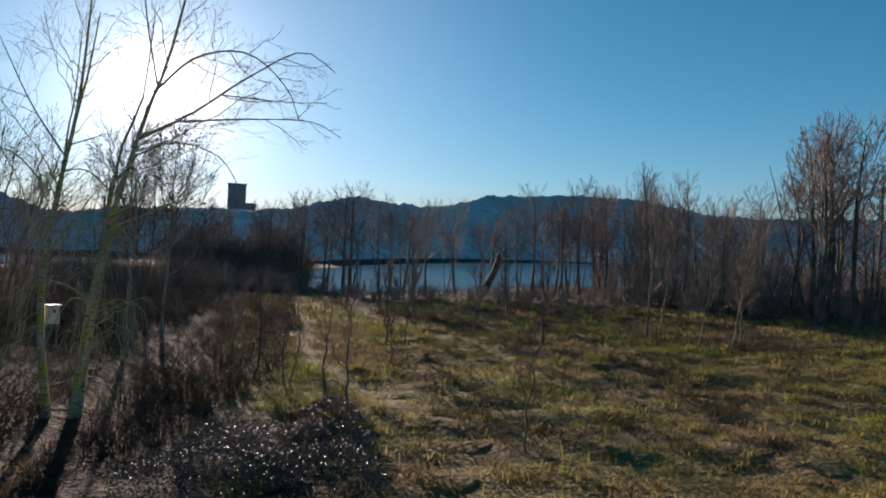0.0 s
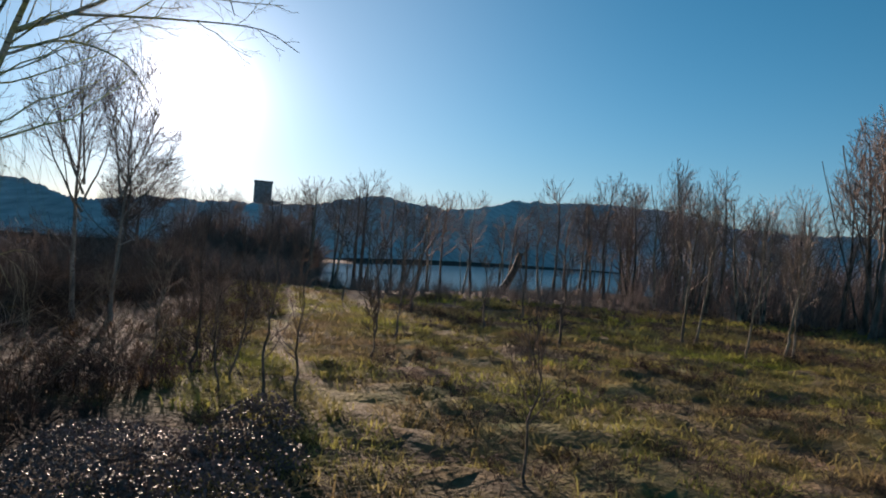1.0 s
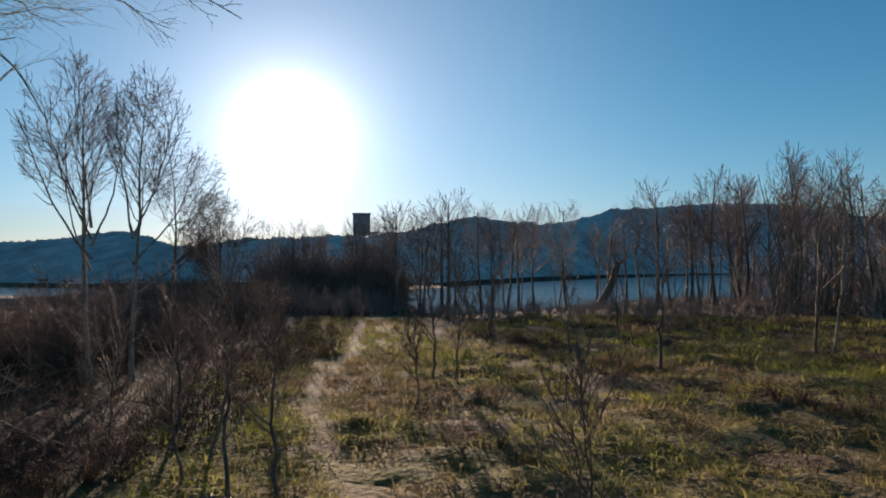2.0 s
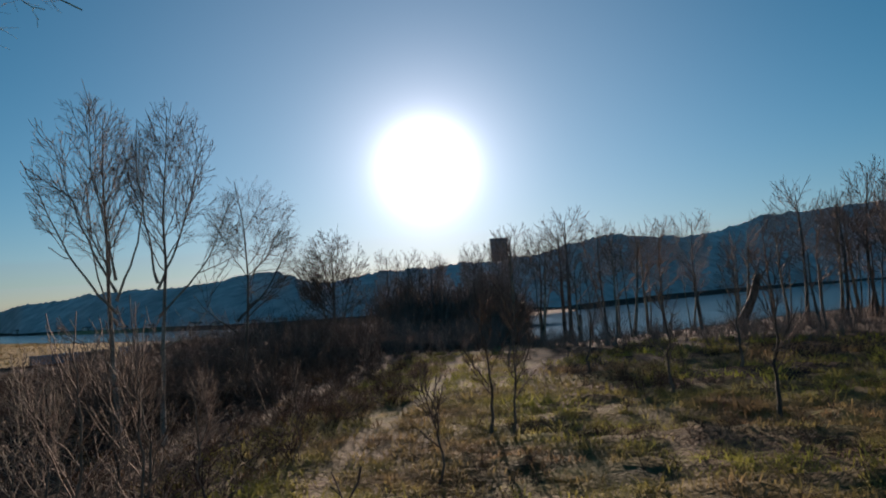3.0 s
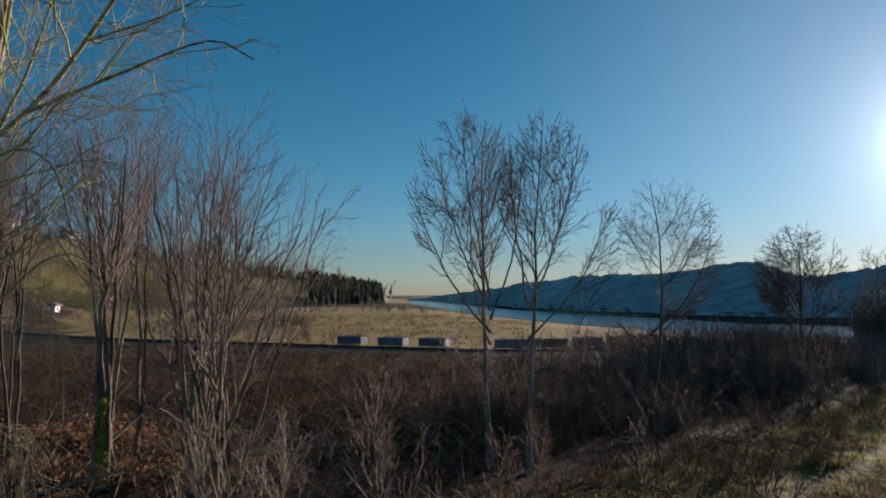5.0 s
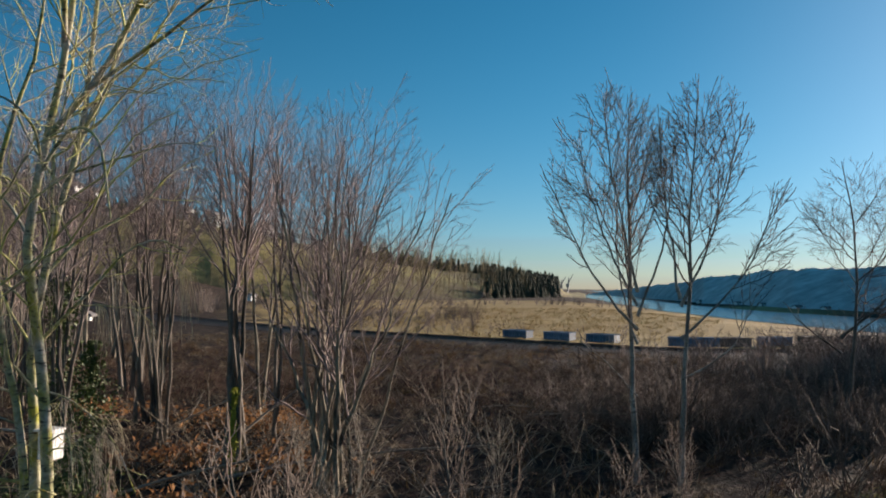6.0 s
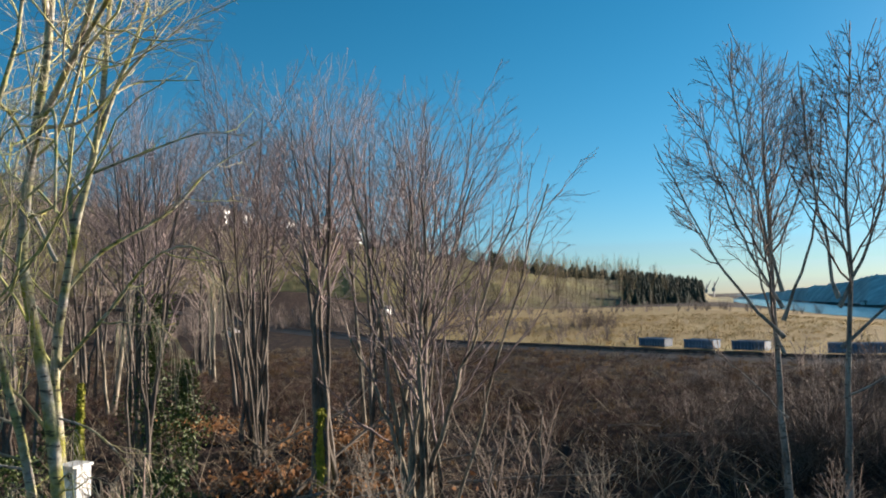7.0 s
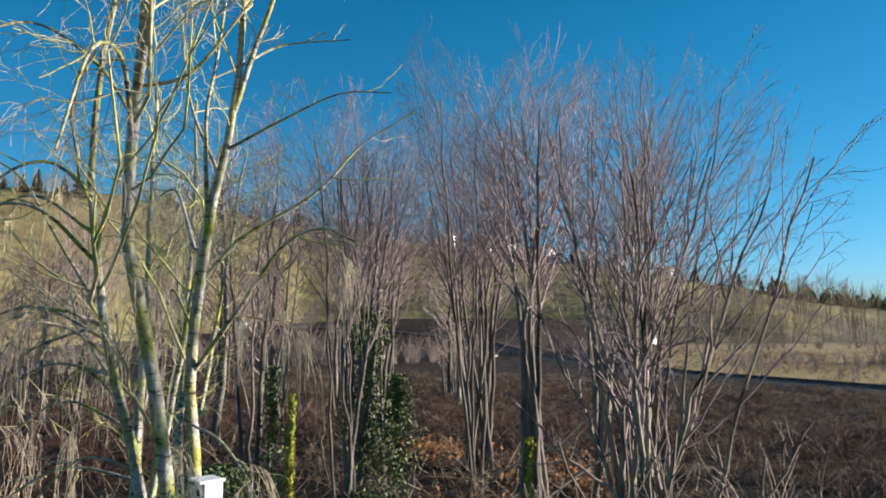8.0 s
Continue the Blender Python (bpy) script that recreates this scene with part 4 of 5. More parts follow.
def cane_clump(seed, n, height, spread, droop, r=0.0075, shoots=2):
    """Thin canes from one root, arching over, with a few side shoots."""
    g = np.random.RandomState(seed)
    a, q = g.uniform(0, 2 * np.pi, n), g.uniform(0.1, 1, n) * spread
    h = height * g.uniform(0.55, 1.1, n)
    s = np.linspace(0, 1, 3)[None, :, None]
    base = np.stack([g.normal(size=n) * 0.12 * spread, g.normal(size=n) * 0.12 * spread, np.full(n, -0.05)], -1)
    out = np.stack([np.cos(a) * q, np.sin(a) * q, h], -1)
    P = base[:, None] + out[:, None] * s + np.array([0, 0, -1.0]) * (droop * h[:, None, None]) * s ** 3 + np.stack([np.cos(a), np.sin(a), 0 * a], -1)[:, None] * (0.5 * droop * s ** 2)
    P = P + g.normal(size=P.shape) * 0.03 * height * s
    R = np.full((n, 3), r) * np.linspace(1.2, 0.5, 3)
    side = kids(g, P, R, shoots, 0.35, 1.0, 40, lambda u, L: 0.38 * L, -0.05, 2, 0.7, 0.5, r * 0.6)
    return join([tubes(P, R, 3), tubes(*side, 3)])


def grass_tuft(seed, n, height, spread):
    g = np.random.RandomState(seed)
    vs, fs = [], []
    for i in range(n):
        a, b = g.uniform(0, 2 * np.pi), g.uniform(0, 2 * np.pi)
        x, y, w = math.cos(a) * spread * g.uniform(0, 0.6), math.sin(a) * spread * g.uniform(0, 0.6), 0.013
        h, o = height * g.uniform(0.5, 1.1), spread * g.uniform(0.3, 1.2)
        d, e = np.array([math.cos(b), math.sin(b)]), np.array([-math.sin(b), math.cos(b)])
        k = len(vs)
        for q, ww in ((0, 1.0), (0.55, 0.8), (1, 0.15)):
            c = np.array([x, y]) + d * o * q ** 2
            z = h * (q - 0.35 * q ** 3) - 0.02
            vs += [(*(c - e * w * ww), z), (*(c + e * w * ww), z)]
        fs += [(k, k + 1, k + 3, k + 2), (k + 2, k + 3, k + 5, k + 4)]
    return np.array(vs), np.array(fs)


def leaf_cloud(seed, places, size):
    """Single leaves, each a folded kite, turned at random."""
    g = np.random.RandomState(seed)
    n = len(places)
    A = g.normal(size=(n, 3))
    A /= np.linalg.norm(A, axis=1, keepdims=True)
    B = np.cross(A, g.normal(size=(n, 3)))
    B /= np.linalg.norm(B, axis=1, keepdims=True)
    C = np.cross(A, B)
    s = (size * g.uniform(0.6, 1.3, n))[:, None]
    v = np.stack([places - A * s, places + B * s * 0.6 + C * s * 0.25, places + A * s, places - B * s * 0.6 + C * s * 0.25], 1).reshape(-1, 3)
    return v, np.arange(4 * n).reshape(-1, 4)


def stuff(name, label, category, shape, material):
    return tagged(new(name, mesh_np(name, *shape, material)), label, category, kind="stuff")


def spots_in(rng, n, xlo, xhi, ylo, yhi, keep, size_lo, size_hi):
    x, y = rng.uniform(xlo, xhi, n), rng.uniform(ylo, yhi, n)
    ok = keep(x, y)
    x, y = x[ok], y[ok]
    return np.stack([x, y, land(x, y), rng.uniform(size_lo, size_hi, len(x))], -1)


def off_trails(x, y, gap=0.75):
    return (line_distance(x, y, TRAIL_A) > gap) & (line_distance(x, y, TRAIL_B) > gap * 0.8)


def scrub_side(x, y):
    """Left of the meadow, this side of the railway."""
    return (x + 9.5 + 0.34 * (y - 24) + 1.5 * wobble(x, y, 9, 3) < 0) & (x > np.interp(y, RAIL[::-1, 1], RAIL[::-1, 0]) + 5.5)


def thicket_floor(x, y):
    """Bare litter under the alders."""
    return (np.hypot((x + 25) / 11, (y - 17.5) / 11) < 1) & (wobble(x, y, 2.6, 14) < 0.55)


rng = np.random.RandomState(19)
CANES = [cane_clump(60 + i, 6, 1.15, 0.8, 0.45, r=0.009, shoots=1) for i in range(6)]
TALL_CANES = [cane_clump(70 + i, 3, 1.3, 1.2, 0.55, 0.005) for i in range(6)]
BUSHES = [cane_clump(85 + i, 15, 1.9, 1.9, 0.22, 0.011, 3) for i in range(5)]
SHRUBS = [cane_clump(80 + i, 11, 2.2, 1.1, 0.12, 0.018, 2) for i in range(5)]
near_scrub = spots_in(rng, 4300, -46, -10, -12, 52, lambda x, y: scrub_side(x, y) & off_trails(x, y) & (wobble(x, y, 6, 12) > -0.75) & ~thicket_floor(x, y), 0.6, 1.3)
far_scrub = np.vstack([spots_in(rng, 1300, -64, -20, 8, 92, lambda x, y: scrub_side(x, y) & off_trails(x, y) & ((x < -44) | (y > 50)), 0.8, 1.5),
                       spots_in(rng, 500, -84, -40, -24, 34, lambda x, y: (line_distance(x, y, RAIL) > 3.6) & (x > np.interp(y, RAIL[::-1, 1], RAIL[::-1, 0])), 0.6, 1.2)])
stuff("bramble_scrub", "tangle of brown bramble canes and dead stalks", "scrub", scatter(CANES, np.vstack([near_scrub, far_scrub, spots_in(rng, 520, -17.5, -9.5, 5, 25, lambda x, y: scrub_side(x, y) & off_trails(x, y, 0.5), 0.5, 1.0)]), 1), CANE)
stuff("dry_stalks", "pale dry stalks standing in the scrub", "stalks",
      scatter(TALL_CANES, spots_in(rng, 650, -50, -12, 8, 55, lambda x, y: scrub_side(x, y) & off_trails(x, y) & (wobble(x, y, 8, 21) > -0.1), 0.5, 1.1), 2), DRY_CANE)
stuff("wood_undergrowth", "dense brown undergrowth along the woods", "undergrowth",
      scatter(SHRUBS, np.vstack([
          spots_in(rng, 640, -28, 70, 60, 112, lambda x, y: (y > 66 - 0.12 * x + 4 * wobble(x, y, 14, 31)) & ~((x < 4) & (y > 70)), 0.8, 1.9),
          spots_in(rng, 420, -30, 4, 64, 98, lambda x, y: (x > -29) & (land(x, y) > -1.3), 0.35, 0.75),
          spots_in(rng, 120, 4, 66, 66, 112, lambda x, y: y > 72 - 0.12 * x + 4 * wobble(x, y, 14, 31), 2.2, 3.6),
          spots_in(rng, 560, -60, -34, 88, 113, lambda x, y: np.hypot((x + 45) / 10, (y - 100) / 9.5) < 1, 1.7, 3.1),
          spots_in(rng, 700, -62, -24, 46, 104, lambda x, y: scrub_side(x, y) & off_trails(x, y, 1.8) & (np.hypot(x, y) > 60), 0.8, 1.35)]), 3), FAR_TWIG)
stuff("dark_bushes", "tall dark leafless bushes beside the path", "bushes",
      scatter(BUSHES, np.vstack([spots_in(rng, 270, -33, -15, 33, 64, lambda x, y: scrub_side(x, y) & off_trails(x, y, 1.5) & (wobble(x, y, 7, 33) > -0.3) & (x + 0.577 * (y - 35) < -16), 0.9, 1.5),
                                 spots_in(rng, 150, -46, -29, 54, 76, lambda x, y: scrub_side(x, y) & (x + 0.577 * (y - 35) < -16), 1.4, 2.0),
                                 spots_in(rng, 60, -35, -21, 31, 45, scrub_side, 0.7, 1.1)]), 38), TWIG)
WEED_BANDS = [spline(l, 1.0) for l in ([(-9, 36.5), (-6.6, 35.8), (-1.2, 36.6), (1.4, 34), (3.9, 32), (5.7, 30.6), (10, 29.4), (16, 29)],
                                       [(-7, 31.5), (-6.2, 30.3), (-3.7, 25.1), (-1.9, 21.9), (-0.9, 19.5)], [(-12, 51), (-4, 45), (1, 46), (9, 45), (20, 44)],
                                       [(-3, 17.5), (2, 20.6), (6, 20.2), (11, 21.5)], [(0, 28), (4, 26.5), (9, 27)])]


def in_weeds(x, y, half=1.0):
    return np.min([line_distance(x, y, l) for l in WEED_BANDS], axis=0) + 0.6 * wobble(x, y, 3.0, 44) < half


stuff("meadow_weeds", "low brown weeds and dead stems in the meadow", "weeds",
      scatter(CANES, np.vstack([spots_in(rng, 2600, -10, 34, 12, 64, lambda x, y: ~scrub_side(x, y) & off_trails(x, y, 1.2) & (wobble(x, 2.2 * y, 9, 41) > 0.2), 0.3, 0.75),
                                spots_in(rng, 900, -14, 26, 43, 68, lambda x, y: wobble(x, 1.6 * y, 12, 43) > -0.1, 0.5, 1.0),
                                spots_in(rng, 9000, -13, 22, 15, 54, lambda x, y: in_weeds(x, y, 0.95), 0.3, 0.62),
                                spots_in(rng, 60, 1.5, 5.5, 32.5, 35.5, lambda x, y: np.hypot((x - 3.4) / 1.8, (y - 33.9) / 1.1) < 1, 0.7, 1.1),
                                spots_in(rng, 160, 6.5, 15, 41, 46, lambda x, y: np.hypot((x - 10.5) / 4.0, (y - 43.3) / 1.7) < 1, 0.6, 1.0)]), 4), CANE)
TUFTS = [grass_tuft(90 + i, 12, 0.30, 0.52) for i in range(5)]
stuff("meadow_grass", "rough olive and brown tufted meadow grass", "grass",
      scatter(TUFTS, np.vstack([spots_in(rng, 10500, -14, 24, 11, 44, lambda x, y: ~scrub_side(x, y) & (line_distance(x, y, TRAIL_B) > 0.3) & ~in_weeds(x, y, 0.5) & (wobble(x, y, 1.7, 51) + 0.7 * wobble(x, y, 5, 52) > -0.35), 0.55, 1.45),
                                spots_in(rng, 4000, -14, 44, 40, 70, lambda x, y: ~scrub_side(x, y) & (wobble(x, y, 2.5, 51) + 0.7 * wobble(x, y, 7, 52) > -0.1), 1.2, 2.2),
                                spots_in(rng, 1900, -8, 20, -8, 11, lambda x, y: off_trails(x, y, 0.6), 0.8, 1.7),
                                spots_in(rng, 3600, -30, -6, 20, 62, lambda x, y: (line_distance(x, y, TRAIL_B) > 0.35) & (line_distance(x, y, TRAIL_B) < 4), 0.8, 1.5)]), 5), GRASS)


DEAD_TUFTS = [grass_tuft(95 + i, 12, 0.5, 0.5) for i in range(4)]
stuff("dead_grass", "tan and rust dead grass tussocks among the brambles", "grass",
      scatter(DEAD_TUFTS, spots_in(rng, 7500, -76, -10, -16, 54, lambda x, y: (x > np.interp(y, RAIL[::-1, 1], RAIL[::-1, 0]) + 3.4) & (scrub_side(x, y) | (x < -40)) & (wobble(x, y, 4, 61) + 0.6 * wobble(x, y, 11, 62) > -0.05) & (~thicket_floor(x, y) | (wobble(x, y, 2, 63) > 0.5)), 0.5, 1.4), 37), DEAD_GRASS)
stuff("bank_grass", "short grey-brown dry grass below the railway", "grass",
      scatter(DEAD_TUFTS, spots_in(rng, 5200, -86, -31, -24, 40, lambda x, y: (x > np.interp(y, RAIL[::-1, 1], RAIL[::-1, 0]) + 3.0) & (np.hypot((x + 25) / 10, (y - 17.5) / 11) > 1), 0.6, 1.1), 39),
      mat("bank_grass", (0.12, 0.09, 0.062), (0.26, 0.21, 0.145), 0.3, fine=3, bump=0, world_space=True, thin=0.2))


def stick_shape(seed):
    """A dead branch, leaning or lying, with a few bare side twigs."""
    g = np.random.RandomState(seed)
    a, tilt, L = g.uniform(0, 6.28), radians(g.uniform(4, 48)), g.uniform(1.0, 2.6)
    end = (math.cos(a) * math.cos(tilt) * L, math.sin(a) * math.cos(tilt) * L, math.sin(tilt) * L + 0.1)
    P, R = stem_line(g, (0, 0, 0.02), end, g.uniform(0.010, 0.022), 0.005, (0, 0, g.uniform(-0.05, 0.25)), 5, 0.12)
    tw = kids(g, P[None], R[None], 4, 0.3, 1, 45, lambda s, n: 0.28 * n, 0.02, 3, 0.6, 0.5, 0.004)
    return join([tubes(P[None], R[None], 4), tubes(*tw, 3)])


stuff("fallen_sticks", "pale dead branches leaning and lying in the thicket", "sticks",
      scatter([stick_shape(300 + i) for i in range(12)], np.vstack([
          spots_in(rng, 900, -44, -12, 2, 46, lambda x, y: scrub_side(x, y) & off_trails(x, y, 1.0), 0.5, 1.1),
          spots_in(rng, 700, -30, -11, 12, 32, lambda x, y: scrub_side(x, y) & off_trails(x, y, 1.0), 0.5, 1.1)]), 36), DRY_CANE)


def bramble_patch():
    """Glossy leaves over low mounds."""
    g = np.random.RandomState(33)
    mounds = [(-6.9, 13.6, 1.9, 0.75), (-5.2, 14.6, 1.5, 0.65), (-7.4, 16.2, 1.5, 0.7), (-5.7, 17.2, 1.2, 0.6), (-6.4, 19.6, 0.9, 0.55)]
    pts = []
    for x, y, r, h in mounds:
        n = int(2300 * r)
        a, q = g.uniform(0, 2 * np.pi, n), np.sqrt(g.uniform(0, 1, n)) * r
        top = h * np.sqrt(np.clip(1 - (q / r) ** 2, 0, 1))
        px, py = x + q * np.cos(a), y + q * np.sin(a)
        pts.append(np.stack([px, py, land(px, py) + 0.05 + top * g.uniform(0.45, 1.08, n)], -1))
    pts = np.vstack(pts)
    stuff("bramble_leaves", "glossy dark bramble leaves glinting in low sun", "brambles", leaf_cloud(34, pts, 0.030), LEAF)
    base = np.array([(x + g.normal() * r * 0.4, y + g.normal() * r * 0.4, float(land(x, y)), 0.8) for x, y, r, h in mounds for _ in range(9)])
    stuff("bramble_canes", "dark arching bramble canes under glossy leaves", "brambles", scatter(CANES, base, 35), CANE)


bramble_patch()

# ---- young trees standing in the meadow ----
def sapling(x, y, h, seed, label, bark=BARK, r=0.03, lean=(0, 0)):
    return grown_tree("sapling", label, "meadow saplings", [((0, 0, 0), (lean[0], lean[1], h * 0.9), r, 0.006, (0.05, 0, 0), 14, 0.2)],
                      [(0.7 * lean[0], 0.7 * lean[1], h * 0.66, 0.17 * h, 0.34 * h)], seed, bark, TWIG if bark is BARK else PALE_TWIG, place(x, y),
                      every=(0.055 * h, 0.04 * h, 0.035 * h), angles=(36, 40, 40), rmin=0.004 if y < 30 else 0.008, k=3, least=(0.05 * h, 0.03 * h, 0.02 * h))


for i, (x, y, h, r) in enumerate(((-1.0, 18.2, 3.4, 0.03), (-7.1, 21.3, 4.2, 0.045), (-6.6, 21.9, 4.0, 0.045), (-9.0, 23.5, 4.4, 0.04), (-8.6, 22.0, 3.6, 0.035), (-10.6, 24.5, 4.6, 0.05),
                                  (-8.6, 35.6, 4.5, 0.06), (-7.6, 34.9, 4.2, 0.05), (-7.2, 30.0, 3.0, 0.04), (-1.2, 39.4, 5.0, 0.08), (-5.2, 43.4, 4.5, 0.07), (-12.2, 31.0, 2.8, 0.028),
                                  (-11.2, 27.0, 3.0, 0.03), (-13.5, 29.0, 3.0, 0.03), (-4.0, 52.0, 5.0, 0.08), (-10.5, 50.0, 5.5, 0.08), (-15.5, 52.0, 5.0, 0.08))):
    sapling(x, y, h, 110 + i, "thin bare sapling with a dark stem in rough grass", r=r, lean=(0.25 * math.sin(3 * i), 0.2 * math.cos(2 * i)))
sapling(4.7, 45.2, 8.5, 131, "slender pale birch on the meadow edge", PALE_BARK, 0.08, (0.5, 0.2))
sapling(5.4, 45.6, 8.0, 132, "slender pale birch on the meadow edge", PALE_BARK, 0.07, (0.7, 0.2))
sapling(7.0, 41.5, 6.6, 133, "slender pale birch on the meadow edge", PALE_BARK, 0.06, (0.3, 0.1))
sapling(9.0, 43.0, 6.8, 134, "slender pale birch on the meadow edge", PALE_BARK, 0.07, (0.6, 0.2))
sapling(9.5, 43.4, 6.4, 135, "slender pale birch on the meadow edge", PALE_BARK, 0.06, (0.2, 0.5))
# pale dead stems close to the scrub's edge
sapling(-10.6, 22.6, 3.8, 136, "pale dead stem with few twigs in the scrub", PALE_BARK, 0.022, (0.1, 0.1))
sapling(-14.2, 25.6, 3.0, 137, "pale dead stem with few twigs in the scrub", PALE_BARK, 0.02, (-0.2, 0.2))
sapling(-15.6, 21.8, 3.0, 138, "pale dead stem with few twigs in the scrub", PALE_BARK, 0.02, (0.3, 0.3))

# the dark leaning trunk before the water
bare_tree("leaning_tree", "dark ivy-covered trunk leaning over the river bank", "", [((0, 0, 0), (2.5, 0.8, 5.4), 0.55, 0.34, (0.3, 0, -0.4)), ((1.9, 0.6, 3.6), (3.4, 1.0, 6.2), 0.2, 0.05, (0, 0, 0))],
          141, BARK, FAR_TWIG, (0.5, 4, 40, 0.22, 0.1), MID, place(-10.8, 97), rmin=0.014)


# ---- ivy and moss on the thicket ----
def ivy_column(x, y, top, r, n, seed):
    g = np.random.RandomState(seed)
    a, h = g.uniform(0, 2 * np.pi, n), g.uniform(0, 1, n) ** 0.8 * top
    q = r * (1.15 - 0.6 * h / top) * g.uniform(0.1, 1, n) * (1 + 0.35 * np.sin(2.3 * h + seed) + 0.35 * np.sin(2 * a + 1.7 * h) + 0.2 * np.sin(7 * h + 3 * a))
    pts = np.stack([x + q * np.cos(a), y + q * np.sin(a), on_land(x, y) + h], -1)
    return stuff("ivy", "green ivy over alder stems and the thicket floor", "ivy", leaf_cloud(seed, pts, 0.058), IVY)


ivy_column(-25.6, 14.8, 5.6, 0.8, 3600, 3)
ivy_column(-25.4, 15.8, 3.6, 0.7, 2200, 4)
ivy_column(-24.7, 12.2, 3.9, 0.5, 1300, 5)
# low dark ivy mounds, partly added to stand in for deep floor shade
ivy_column(-21.5, 12.6, 1.6, 1.1, 1200, 6)
ivy_column(-19.6, 16.4, 0.9, 1.5, 1500, 7)
ivy_column(-22.0, 16.2, 1.1, 1.4, 1400, 8)
MOSS = mat("moss", (0.16, 0.17, 0.02), (0.34, 0.33, 0.05), 3, fine=30)


def mossy_log(x, y, length, r, turn, tilt, label, material):
    g = np.random.RandomState(int(abs(x * 7 + y)))
    P, R = stem_line(g, (0, 0, 0), (length, 0, 0), r, r * 0.6, (0, 0.1, 0.05), 8, 0.05)
    ob = new("fallen_branch", mesh_np("fallen_branch", *join([tubes(P[None], R[None], 6), tubes(*kids(g, P[None], R[None], 4, 0.3, 1, 45, lambda s, L: 0.3 * L, 0.1, 5), 4)]), material))
    ob.matrix_world = pose(x, y, on_land(x, y, 0.25), 0, -tilt, turn)
    return tagged(ob, label, "branch", "fallen branches")


for i, (x, y, L, r, turn, tilt) in enumerate(((-28.9, 31.2, 4.6, 0.05, 65, 3), (-31.2, 30.0, 3.2, 0.04, 20, 8), (-22.5, 19.6, 4.4, 0.05, 130, 28), (-24.0, 21.6, 3.6, 0.05, 80, 12), (-21.0, 20.2, 4.0, 0.045, 100, 6),
                                              (-27.5, 17.5, 4.2, 0.05, 60, 24), (-17.6, 24.5, 2.4, 0.03, 95, 6), (-23.0, 23.5, 4.6, 0.05, 75, 5), (-15.5, 20.0, 2.0, 0.03, 40, 10), (-19.5, 17.6, 3.6, 0.045, 70, 16))):
    mossy_log(x, y, L, r, turn, tilt, "pale fallen branch lying across the brush", PALE_TWIG)


def moss_foot(tree, h, r, seed, dx=0.0, dy=0.0):
    g = np.random.RandomState(seed)
    P, R = stem_line(g, (dx, dy, 0), (dx + 0.12, dy + 0.05, h), r, r * 0.55, (0, 0, 0), 9, 0.06)
    n = int(420 * h)
    at, _, rr = lines_at(P[None], R[None], np.zeros(n, int), g.uniform(0, 1, n) ** 1.3)
    a = g.uniform(0, 2 * np.pi, n)
    rr = rr * g.uniform(0.75, 1.35, n)
    tufts = leaf_cloud(seed, at + np.stack([rr * np.cos(a), rr * np.sin(a), 0 * a], -1), 0.045)
    part("moss", mesh_np("moss", *join([tubes(P[None], (R * (0.9 + 0.14 * g.normal(size=9)))[None], 9), tufts]), MOSS), tree, "thick yellow-green moss")


g = np.random.RandomState(61)
fern = np.vstack([np.stack([x + g.normal(size=n) * s, y + g.normal(size=n) * s, np.abs(g.normal(size=n)) * 0.22 + land(np.full(n, x), np.full(n, y)) + 0.1], -1)
                  for x, y, s, n in ((-30.5, 19.8, 1.2, 700), (-28.6, 21.2, 0.8, 400), (-24.0, 18.8, 0.9, 350), (-22.6, 21.8, 0.9, 350), (-33.5, 14.0, 1.0, 400), (-18.5, 19.0, 0.8, 300))])
stuff("dead_bracken", "rust brown dead bracken lying in the scrub", "bracken", leaf_cloud(62, fern, 0.1), mat("bracken", (0.20, 0.09, 0.04), (0.36, 0.19, 0.08), 1.2, bump=0, world_space=True, thin=0.3))

moss_foot(mossy_clump, 2.6, 0.2, 1, 0.2, -0.3)
moss_foot(ivy_clump, 3.2, 0.13, 2, 2.4, -1.2)


# ---- nest box ----
def nest_box(m):
    root = tagged(new("nest_box"), "white wooden nest box fixed to a mossy trunk", "nest box")
    body = part("body", bevelled("body", (0.30, 0.26, 0.46), WHITE, 0.012, (0, 0, 0.23)), root)
    part("roof", bevelled("roof", (0.36, 0.36, 0.035), WHITE, 0.008, (0, -0.03, 0.485)), root)
    ring = bmesh.new()
    bmesh.ops.create_cone(ring, cap_ends=True, segments=20, radius1=0.045, radius2=0.045, depth=0.012, matrix=Matrix.Translation((0, -0.134, 0.33)) @ Matrix.Rotation(math.pi / 2, 4, "X"))
    me = bpy.data.meshes.new("hole")
    ring.to_mesh(me)
    ring.free()
    me.materials.append(PANE)
    part("hole", me, body, "dark round entrance hole")
    root.matrix_world = m
    return root


nest_box(pose(-13.62, 17.93, 2.45, 0, 0, 62))


# ---- railway ----
def sweep(line, section, z0):
    """A section (offset, height) carried along a line on the plan."""
    L = np.array(line)
    T = np.gradient(L, axis=0)
    T /= np.linalg.norm(T, axis=1, keepdims=True)
    N = np.stack([-T[:, 1], T[:, 0]], -1)
    n, m = len(L), len(section)
    up = rise(L[:, 0], L[:, 1])
    v = np.array([[(*(L[i] + N[i] * o), z0 + up[i] + h) for o, h in section] for i in range(n)]).reshape(-1, 3)
    i = (np.arange(n - 1)[:, None] * m + np.arange(m - 1)).ravel()
    return v, np.stack([i, i + 1, i + m + 1, i + m], -1)


